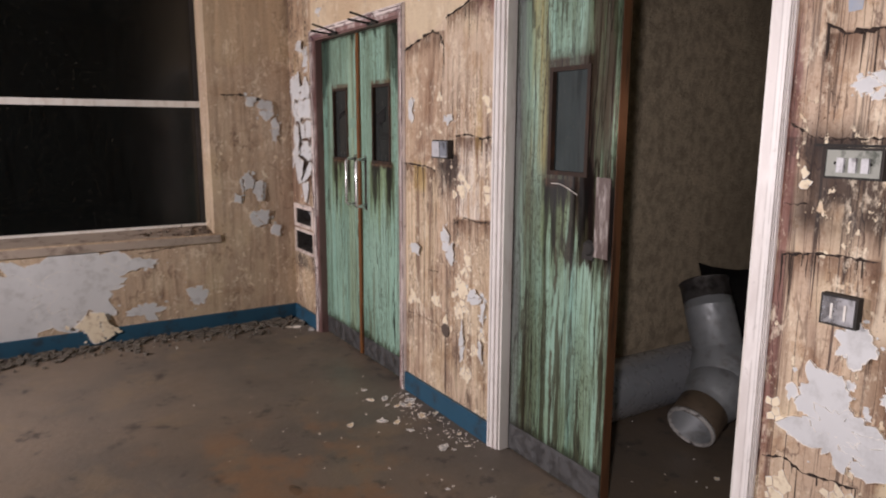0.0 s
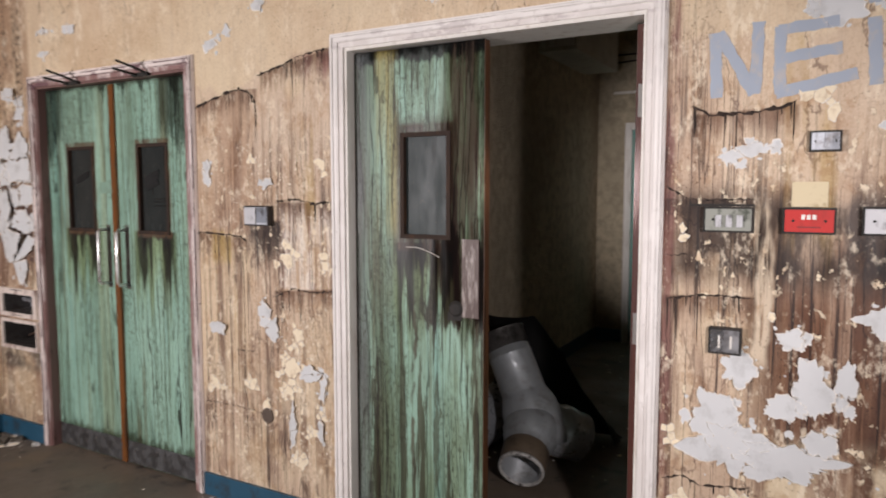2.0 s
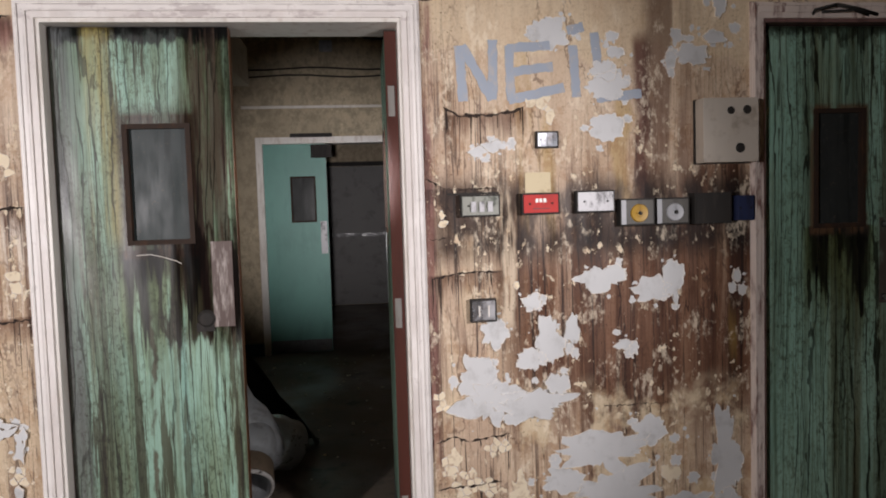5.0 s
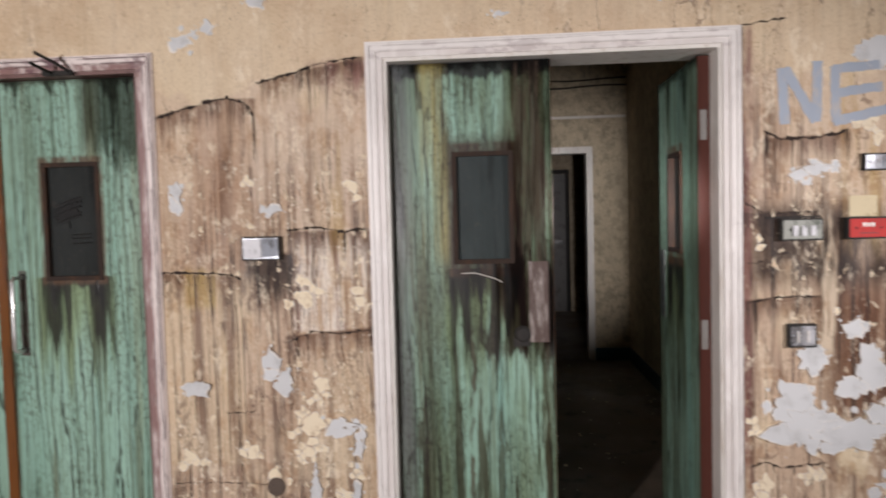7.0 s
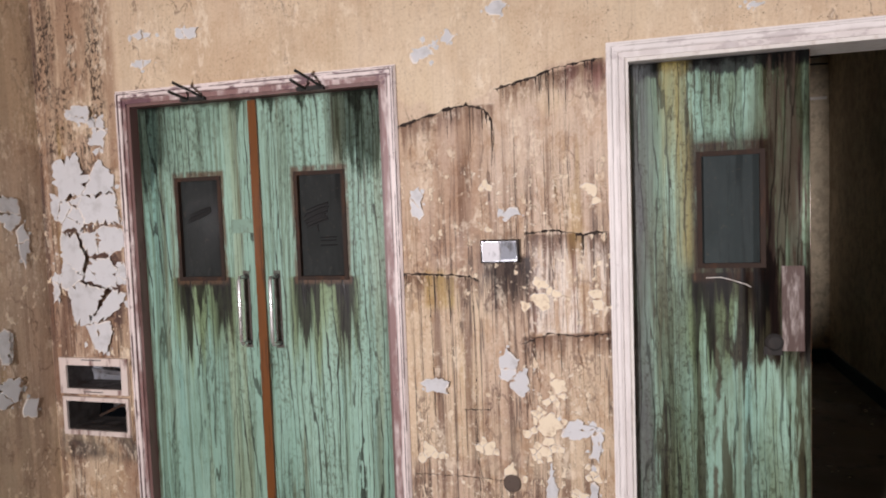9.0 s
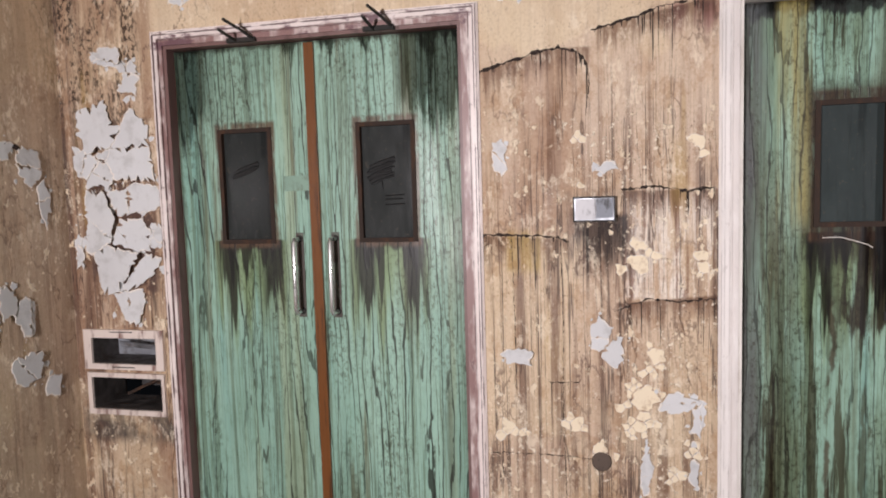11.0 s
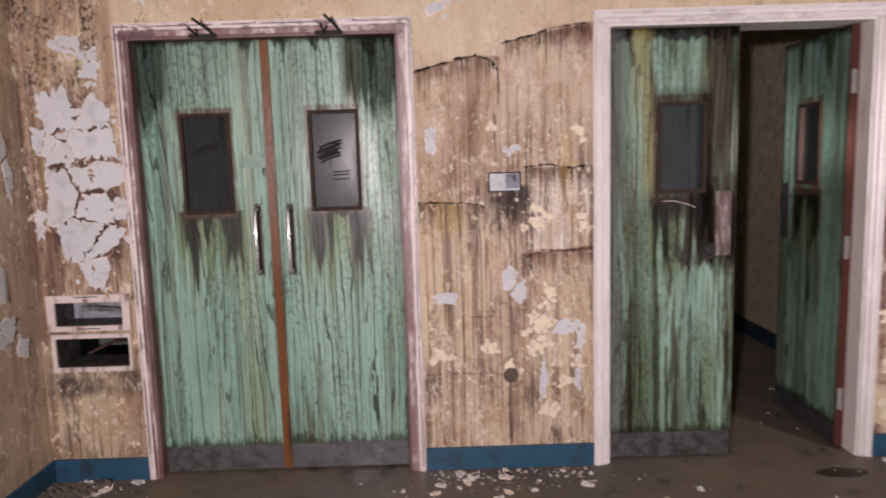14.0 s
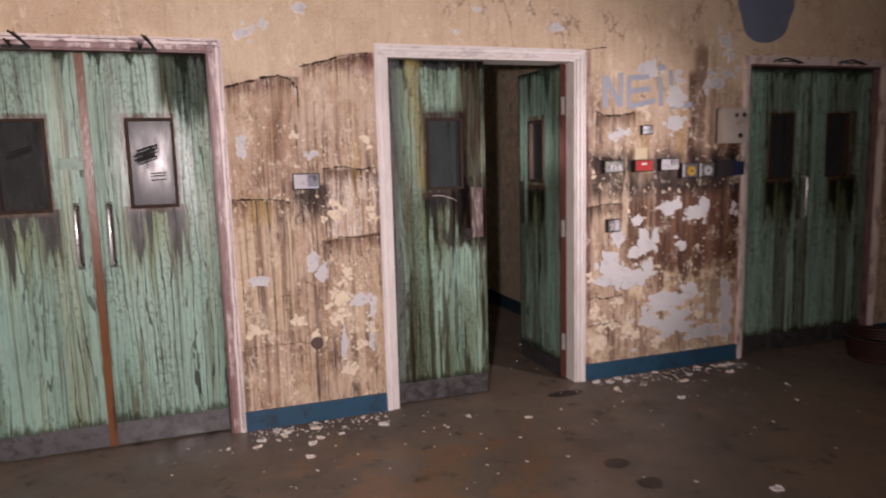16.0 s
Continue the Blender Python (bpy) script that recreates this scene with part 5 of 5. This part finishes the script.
box_1 = wall_box("switch_box", "small steel switch box, half white, with soot below", "switch box", 1.645, 1.79, 1.322, 1.410, 0.030, SOOT, DULL_TIN, screws=0)
part("cover", box_mesh(-0.064, 0.004, -0.038, -0.0335, -0.036, 0.036, 0.002), WHITE_BOX, box_1, "smeared white cover plate")
part("cover", box_mesh(0.008, 0.064, -0.036, -0.0335, -0.030, 0.036, 0.002), make_paint("blue_grey_cover", (0.22, 0.24, 0.28), (0.04, 0.04, 0.045), 0.5, 30, 1.0, 0.5), box_1, "grey steel cover plate")

SOCKETS = "electrical boxes in a row"
box_l = wall_box("socket_box", "open metal socket box crusted with white and green", "socket box", 3.588, 3.730, 1.350, 1.428, 0.028, SOOT, make_paint("crusted_box_face", (0.30, 0.31, 0.27), (0.06, 0.07, 0.05), 0.5, 28, 1.0, 0.7), SOCKETS)
for k in range(3):
    part("terminal", box_mesh(-0.035 + 0.03 * k, -0.018 + 0.03 * k, -0.040, -0.0315, -0.022, 0.014, 0.003), WHITE_BOX, box_l, "white terminal block")
part("lid_line", box_mesh(-0.115, 0.072, -0.006, -0.0002, 0.040, 0.047, 0.001), SOOT, box_l, "dark upper edge")
red_box = wall_box("alarm_box", "red fire-alarm box with small white lettering", "alarm box", 3.808, 3.945, 1.352, 1.428, 0.036, SOOT, RED_BOX, SOCKETS)
for k in range(3):
    part("label_mark", box_mesh(-0.020 + 0.014 * k, -0.010 + 0.014 * k, -0.0403, -0.0393, 0.004, 0.018, 0), WHITE_TRIM, red_box, "small pale lettering")
part("label_line", box_mesh(-0.03, 0.03, -0.0403, -0.0393, -0.020, -0.016, 0), make_paint("dark_red_ink", (0.2, 0.01, 0.01), (0.1, 0.01, 0.01)), red_box, "faint line of lettering")
card = tagged(mesh_object("card_notice", box_mesh(3.828, 3.922, -0.004, 0.0, 1.430, 1.503, 0.001), CREAM_PAPER), "torn cream card stuck above the red box", "notice")
hook_box = wall_box("clip_box", "grey folded tin box with three fixing holes", "metal box", 3.868, 3.950, 1.588, 1.648, 0.022, SOOT, DULL_TIN)
for k in (-0.022, 0.0, 0.022):
    part("rib", box_mesh(k - 0.002, k + 0.002, -0.029, -0.0252, -0.022, 0.024, 0.001), DULL_TIN, hook_box)
box_w = wall_box("switch_box", "metal switch box with a smeared white face", "switch box", 4.008, 4.152, 1.352, 1.432, 0.032, SOOT, WHITE_BOX, SOCKETS)


def dial_box(x0, x1, dial, label):
    ob = wall_box("dial_switch", label, "rotary switch", x0, x1, 1.300, 1.398, 0.040, SOOT, make_paint("grimy_grey_box", (0.10, 0.095, 0.085), (0.04, 0.035, 0.03), 0.5), SOCKETS, 0)
    bm = lathe(bmesh.new(), [(0.0, -0.010), (0.012, -0.010), (0.014, -0.006), (0.030, -0.008), (0.033, -0.003), (0.033, 0.0), (0.0, 0.0)], 22, pose(0.005, -0.0435, -0.004, -90))
    d = part("dial", bm, dial, ob, "round rotary dial")
    part("dial_hub", lathe(bmesh.new(), [(0.0, -0.004), (0.007, -0.004), (0.008, 0.0), (0.0, 0.0)], 12, pose(0.005, -0.0540, -0.004, -90)), SOOT, d, "dark dial hub")
    part("side_band", box_mesh(-0.062, -0.044, -0.0445, -0.0435, -0.044, 0.044, 0.0), GREY_DIAL, ob, "worn pale edge band")
    return ob


dial_box(4.168, 4.298, YELLOW, "grimy grey box with an ochre rotary dial")
dial_box(4.306, 4.430, GREY_DIAL, "grimy grey box with a pale grey rotary dial")
wall_box("fuse_box", "sooty black fuse box between the dials and the door", "fuse box", 4.448, 4.590, 1.298, 1.412, 0.045, SOOT, SOOT, SOCKETS)
wall_box("switch_box", "small navy-blue switch box beside the door frame", "switch box", 4.615, 4.685, 1.306, 1.398, 0.035, NAVY, NAVY, SOCKETS)
panel = thing("control_panel", pose(4.575, 0, 1.635), "off-white rounded control panel with dark holes, on a bracket", "control panel")
bm = bmesh.new()
block(bm, -0.105, 0.105, -0.072, -0.012, -0.115, 0.115)
part("housing", soften(bm, 0.022, 4), make_paint("aged_cream_plastic", (0.56, 0.51, 0.44), (0.24, 0.19, 0.14), 0.45, 10, 0.6, 1.0), panel, smooth=False)
part("backing", box_mesh(-0.108, 0.108, -0.013, 0.0, -0.118, 0.118, 0.004), SOOT, panel, "dark backing board")
for x, z, r in ((0.0, 0.070, 0.014), (0.062, 0.072, 0.016), (0.035, -0.065, 0.018)):
    part("button_hole", lathe(bmesh.new(), [(0.0, -0.003), (r * 0.8, -0.004), (r, -0.001), (r, 0.0), (0.0, 0.0)], 16, pose(x, -0.0721, z, -90)), SOOT, panel, "dark round hole")
sock = wall_box("socket_box", "small bright tin socket box low on the peeling wall", "socket box", 3.614, 3.708, 0.972, 1.054, 0.026, SOOT, make_metal("polished_tin_face", (0.50, 0.50, 0.52), 0.26, (0.30, 0.28, 0.27), 0.5, 0.9), screws=0)
for k in (-0.016, 0.018):
    part("slot", box_mesh(k - 0.003, k + 0.003, -0.031, -0.0292, -0.022, 0.018, 0.0005), WHITE_TRIM, sock, "pale slot")
pipe = tagged(mesh_object("pipe_end", lathe(bmesh.new(), [(0.0, -0.009), (0.030, -0.008), (0.035, -0.005), (0.036, 0.0), (0.0, 0.0)], 22, pose(1.735, 0, 0.455, -90)), make_paint("rusted_pipe", (0.10, 0.072, 0.055), (0.035, 0.03, 0.026), 0.7, 40, 0.9, 1.0)), "cut-off dark pipe end flush in the plaster", "pipe")

# two boxed slots beside the first door
vent = thing("wall_vent", pose(0, 0, 0), "two stacked white-framed wall slots, rusted and open", "vent")
for n, (x0, x1, z0, z1) in enumerate(VENTS):
    ox0, ox1, oz0, oz1 = (-0.412, -0.030, 0.733, 0.903) if n == 0 else (-0.405, -0.034, 0.538, 0.718)
    fr = part("vent_frame", soften(plate(ox0, ox1, oz0, oz1, -0.014, 0.0, [(x0, x1, z0, z1)]), 0.003), PINK_TRIM, vent, "chipped white metal frame")
    bm = bmesh.new()
    for a in ((x0, x0 + 0.003, z0, z1), (x1 - 0.003, x1, z0, z1), (x0 + 0.003, x1 - 0.003, z0, z0 + 0.003), (x0 + 0.003, x1 - 0.003, z1 - 0.003, z1)):
        block(bm, a[0], a[1], -0.004, 0.19, a[2], a[3])
    part("liner", bm, make_metal("rusty_liner", (0.11, 0.10, 0.095), 0.7, (0.07, 0.05, 0.04), 0.8), vent, "dark rusted metal liner")
    part("back_panel", box_mesh(x0 + 0.12 if n else x0 + 0.003, x1 - 0.003, 0.15, 0.156, z0 + 0.003 + (0.06 if n else 0.0), z1 - 0.003, 0), STEEL if n else DULL_TIN, vent, "bent metal back panel")
    for k in ((0.738,), (0.888,)) if n == 0 else ():
        part("slot_mark", box_mesh(-0.28, -0.17, -0.0155, -0.0143, k[0] + 0.004, k[0] + 0.008, 0), SOOT, fr, "dark slot in the frame")
bm = bmesh.new()
block(bm, -0.11, 0.11, -0.01, 0.01, -0.006, 0.006, pose(-0.19, 0.11, 0.645, 0, -24, 12))
block(bm, -0.06, 0.06, -0.015, 0.015, -0.005, 0.005, pose(-0.10, 0.12, 0.655, 0, -10, 0))
part("broken_slat", bm, BROWN_BEAD, vent, "broken wooden slat")
bm = bmesh.new()
block(bm, -0.09, 0.11, -0.003, 0.003, -0.012, 0.012, pose(-0.20, 0.06, 0.822, 20, 4, 0))
part("damper", bm, DULL_TIN, vent, "bent metal damper")

# ---- corridor ----
far_door = thing("door_4", pose(0, 0, 0), "teal double doorway at the corridor's end, one leaf closed", "door", kind="structure")
casing(far_door, 2.215, 3.56, 2.12, WHITE_TRIM, FAR, 0.15, 0.06)
far_leaf = leaf(far_door, pose(2.277, FAR + 0.04, 0), 0.60, 2.055, GREEN_FAR, RED_WOOD, PANE, win=(0.255, 0.485, 1.30, 1.735))
part("push_plate", box_mesh(0.525, 0.588, -0.003, -0.0002, 0.98, 1.30, 0.001), WHITE_BOX, far_leaf, "pale push plate")
part("door_closer", box_mesh(0.46, 0.66, -0.05, -0.0005, 1.92, 2.045, 0.008), SOOT, far_leaf, "black overhead door closer")
part("closer_rail", box_mesh(2.55, 2.95, FAR - 0.045, FAR - 0.02, 2.115, 2.15, 0.004), SOOT, far_door, "black closer rail")
back_door = thing("door_5", pose(0, 0, 0), "dark panelled door at the very end of the corridor", "door", kind="structure")
casing(back_door, 2.55, 3.70, 2.12, SOOT, 7.8, 0.1, 0.06)
part("leaf", box_mesh(2.615, 3.635, 7.755, 7.795, 0.01, 2.05, 0.004), make_paint("grey_door_paint", (0.11, 0.105, 0.10), (0.04, 0.035, 0.03), 0.5, 6, 0.7, 1.0), back_door)
part("push_bar", box_mesh(2.66, 3.59, 7.715, 7.75, 1.02, 1.07, 0.006), STEEL, back_door, "dark push bar")

trunk = thing("trunking_box", pose(1.95, 2.75, 2.53), "white sheet-metal trunking box high on the corridor wall", "trunking")
part("body", box_mesh(0.0, 0.30, 0.0, 1.15, 0.0, 0.34, 0.006), make_paint("white_trunking", (0.62, 0.58, 0.52), (0.34, 0.29, 0.24), 0.5, 7, 0.5, 1.0), trunk)
part("lid", box_mesh(0.02, 0.28, -0.006, -0.0003, 0.03, 0.31, 0.002), WHITE_TRIM, trunk, "white cover lid")
for n, z in enumerate((2.77, 2.70)):
    bm = tube(bmesh.new(), [(1.97 + 0.096 * k * 2, FAR - 0.015, z - 0.012 * math.sin(k * 1.1 + n)) for k in range(11)], 0.008, 6)
    tagged(mesh_object("wall_cable", bm, SOOT, True), "thin dark cable sagging along the corridor wall", "cable", "corridor cables")
bm = tube(bmesh.new(), [(2.75, FAR - 0.012, 3.28), (2.95, FAR - 0.02, 3.20), (3.12, FAR - 0.02, 3.13), (3.30, FAR - 0.02, 3.06), (3.6, FAR - 0.02, 3.04), (3.86, FAR - 0.02, 3.05)], 0.009, 6)
tagged(mesh_object("wall_cable", bm, SOOT, True), "dark cable drooping from the corridor ceiling", "cable", "corridor cables")
tagged(mesh_object("junction_box", box_mesh(2.86, 2.98, FAR - 0.05, FAR, 2.93, 3.03, 0.008), DULL_TIN), "small grey junction box on the corridor wall", "junction box")

tagged(mesh_object("wall_conduit", box_mesh(2.10, 3.88, FAR - 0.022, FAR, 2.395, 2.418, 0.004), WHITE_TRIM), "thin white conduit run across the corridor wall over the doorway", "conduit")

# ducts left on the corridor floor
duct = thing("duct_pipe", pose(2.22, 0.40, 0.0), "galvanised round duct lying along the corridor wall", "duct")
bm = bmesh.new()
lathe(bm, [(0.146, 0.0), (0.150, 0.0), (0.150, 0.02), (0.154, 0.03), (0.150, 0.04), (0.150, 1.20), (0.154, 1.21), (0.150, 1.22), (0.150, 1.25), (0.146, 1.25), (0.146, 0.0)], 36, pose(0, 0, 0.155, -90))
part("tube", bm, GALV, duct, smooth=True)
fitting = thing("duct_fitting", pose(2.62, 1.04, 0.0), "grey galvanised Y-shaped duct fitting leaning on the lying duct", "duct")
HUB = Vector((0.0, 0.0, 0.265))


def arm(name, end, profile, material, label="", start=HUB):
    """A round spigot from the hub towards end; the profile gives radius and share of the way."""
    way = Vector(end) - start
    m = Matrix.Translation(start) @ way.to_track_quat("Z", "Y").to_matrix().to_4x4()
    return part(name, lathe(bmesh.new(), [(r, f * way.length) for r, f in profile], 40, m), material, fitting, label, smooth=True)


MATT_TIN = make_metal("dusty_grey_duct", (0.36, 0.375, 0.39), 0.42, (0.20, 0.19, 0.175), 0.6, 0.40)
arm("main_tube", (-0.24, 0.11, 0.70), [(0.0, -0.30), (0.125, -0.30), (0.150, -0.18), (0.155, 0.0), (0.150, 0.16), (0.124, 0.30), (0.121, 0.32), (0.119, 0.70), (0.122, 0.71), (0.122, 0.72), (0.118, 0.73), (0.112, 0.99)], MATT_TIN)
arm("upper_collar", (-0.24, 0.11, 0.70), [(0.113, 0.80), (0.119, 0.80), (0.119, 0.98), (0.124, 0.985), (0.124, 1.0), (0.108, 1.0), (0.108, 0.80), (0.113, 0.80)], make_metal("darkened_collar", (0.13, 0.12, 0.115), 0.5, (0.05, 0.045, 0.04), 0.7), "darkened steel collar")
arm("mouth_tube", (0.05, -0.30, 0.118), [(0.150, 0.0), (0.146, 0.30), (0.122, 0.52), (0.116, 0.55), (0.114, 0.93), (0.106, 0.98), (0.098, 0.98), (0.098, 0.30)], MATT_TIN)
arm("rust_band", (0.05, -0.30, 0.118), [(0.1165, 0.62), (0.1185, 0.63), (0.1170, 0.80), (0.1165, 0.95), (0.1145, 0.96), (0.1145, 0.62), (0.1165, 0.62)], make_paint("rusty_brown_duct", (0.13, 0.095, 0.065), (0.05, 0.035, 0.026), 0.6, 14, 0.8, 1.0), "rust-brown band behind the mouth of the fitting")
arm("torn_collar", (0.05, -0.30, 0.118), [(0.099, 0.955), (0.112, 0.955), (0.116, 0.98), (0.113, 1.01), (0.104, 1.02), (0.099, 1.0), (0.099, 0.955)], make_paint("torn_tape_collar", (0.52, 0.50, 0.48), (0.06, 0.05, 0.045), 0.7, 26, 1.0, 1.0), "torn pale tape round the mouth")
arm("branch", (0.19, 0.20, 0.145), [(0.135, 0.0), (0.130, 0.45), (0.138, 0.50), (0.141, 0.53), (0.141, 0.66), (0.134, 0.70), (0.130, 0.98), (0.122, 1.0), (0.116, 0.99), (0.116, 0.5)], GALV, "brighter side branch")
# black sheet modelled to imitate the shadow behind the fitting
sheet = bmesh.new()
rnd = random.Random(3)
grid = []
for i in range(13):
    f = i / 12
    row = []
    for k in range(7):
        g = k / 6
        x = 2.20 + 0.72 * f + rnd.uniform(-0.012, 0.012)
        z = (0.73 - 0.02 * math.sin(f * 9)) * (1 - max(0, f - 0.35) / 0.65) ** 0.8 * (1 - g) + 0.02
        y = 1.34 + 0.22 * f + 0.16 * g + 0.03 * math.sin(6 * f + 4 * g) + rnd.uniform(-0.012, 0.012)
        row.append(sheet.verts.new((x, y, z)))
    grid.append(row)
for p, q in zip(grid, grid[1:]):
    for k in range(6):
        sheet.faces.new([p[k], p[k + 1], q[k + 1], q[k]])
bmesh.ops.solidify(sheet, geom=sheet.faces[:], thickness=0.012)
tagged(mesh_object("shadow_sheet", sheet, SHADOW_BLACK, True), "crumpled black sheet in place of the shadow behind the duct fitting", "plastic sheet")

# dark round bin by the far door
bin_ob = thing("waste_bin", pose(5.60, -0.40, 0.0) @ Matrix.Diagonal((1, 1, 0.6, 1)), "low dark red-brown ribbed bin on the floor", "bin")
prof = [(0.0, 0.0), (0.19, 0.0)]
for k in range(7):
    prof += [(0.205 + 0.004 * k, 0.015 + 0.035 * k), (0.193 + 0.004 * k, 0.033 + 0.035 * k)]
prof += [(0.235, 0.262), (0.24, 0.275), (0.225, 0.275), (0.20, 0.05), (0.0, 0.04)]
part("body", lathe(bmesh.new(), prof, 36), make_paint("maroon_plastic", (0.055, 0.022, 0.018), (0.03, 0.02, 0.018), 0.5), bin_ob, smooth=True)
part("rim", lathe(bmesh.new(), [(0.232, 0.268), (0.248, 0.272), (0.248, 0.284), (0.232, 0.288), (0.232, 0.268)], 36), SOOT, bin_ob, "dark rolled rim")

# ---- fallen paint ----
rnd = random.Random(11)


def wall_foot():
    """A place on the floor close to the foot of a wall, where paint has come down."""
    pick = rnd.random()
    far = min(0.5, abs(rnd.gauss(0.0, 0.11)))
    if pick < 0.30:
        return rnd.uniform(1.33, 2.12), -0.03 - far
    if pick < 0.62:
        return rnd.uniform(3.48, 4.68), -0.03 - far
    if pick < 0.68:
        return rnd.uniform(-0.42, 0.0), -0.03 - far
    if pick < 0.80:
        return LEFT + 0.03 + far * 1.3, rnd.uniform(-3.2, -0.05)
    return rnd.uniform(0.9, 4.6), -0.1 - min(1.5, abs(rnd.gauss(0.0, 0.55)))


shapes = [tagged(mesh_object("fallen_flake", flake_bm(bmesh.new(), on_floor, 0, 0, 0.06, 0.04, 900 + k, 0.003, 0.012), FLAKE if k % 2 else BARE), "curled piece of fallen paint lying on the dirty floor", "paint flake", "fallen paint flakes") for k in range(6)]
for k, base in enumerate(shapes):
    x, y = wall_foot()
    base.matrix_world = pose(x, y, 0.0, 0, 0, rnd.uniform(0, 360))
for k in range(64):
    x, y = wall_foot()
    size = rnd.uniform(0.3, 1.0)
    base = shapes[k % 6]
    got = copy_thing(base, pose(x, y, 0.0, 0, 0, rnd.uniform(0, 360)))
    got.scale = (size, size, size)
crumbs = bmesh.new()
for k in range(480):
    x, y = wall_foot()
    size = 0.004 + 0.016 * rnd.random() ** 2
    flake_bm(crumbs, on_floor, x, y, size, size * rnd.uniform(0.5, 1.2), k + 5000, 0.0015, 0.003)
tagged(mesh_object("paint_debris", crumbs, make_paint("dusty_plaster_crumbs", (0.60, 0.52, 0.41), (0.22, 0.18, 0.14), 0.85, 14, 0.9, 1.0)), "crumbs of plaster and paint along the walls", "debris", kind="stuff")
grit = bmesh.new()
for k in range(700):
    x, y = LEFT + 0.02 + abs(rnd.gauss(0, 0.12)), rnd.uniform(-3.2, -0.05)
    size = 0.012 + 0.055 * rnd.random() ** 2
    flake_bm(grit, on_floor, x, y, size, size * rnd.uniform(0.5, 1.2), k + 9000, 0.006 + 0.010 * rnd.random(), 0.012)
for f in grit.faces:
    f.material_index = 0
tagged(mesh_object("dust_heap", grit, make_paint("grey_dust", (0.15, 0.13, 0.105), (0.07, 0.06, 0.05), 0.9, 20, 0.8, 1.0)), "grey dust and grit heaped under the window wall", "debris", kind="stuff")
in_corridor = bmesh.new()
for k in range(120):
    size = 0.008 + 0.025 * rnd.random() ** 2
    flake_bm(in_corridor, on_floor, rnd.uniform(2.3, 3.8), rnd.uniform(0.3, 4.2), size, size * rnd.uniform(0.5, 1.2), k + 12000, 0.002, 0.004)
tagged(mesh_object("corridor_debris", in_corridor, BARE), "pale crumbs scattered on the corridor floor", "debris", kind="stuff")

rubble = bmesh.new()
for k in range(60):
    u = abs(rnd.gauss(0, 0.16))
    x = LEFT - rnd.uniform(0.02, 0.22)
    size = 0.012 + 0.03 * rnd.random() ** 2
    flake_bm(rubble, lambda p, q, h, z=0.69 + 0.045 * (LEFT - x) / 0.245: (p, q, z + h), x, -0.62 - u, size, size * rnd.uniform(0.5, 1.2), k + 15000, 0.008, 0.012)
for f in rubble.faces:
    f.material_index = 0
tagged(mesh_object("sill_rubble", rubble, make_paint("dark_rubble", (0.16, 0.12, 0.09), (0.05, 0.04, 0.035), 0.9, 20, 0.8, 1.0)), "broken plaster and grime on the window sill", "debris", kind="stuff")

part("tape_strip", box_mesh(0.455, 0.565, -0.0012, -0.0002, 1.462, 1.522, 0), make_paint("dirty_clear_tape", (0.23, 0.36, 0.28), (0.15, 0.21, 0.15), 0.45, 40, 0.95, 0.5), leaf_1l, "old strip of yellowed tape")
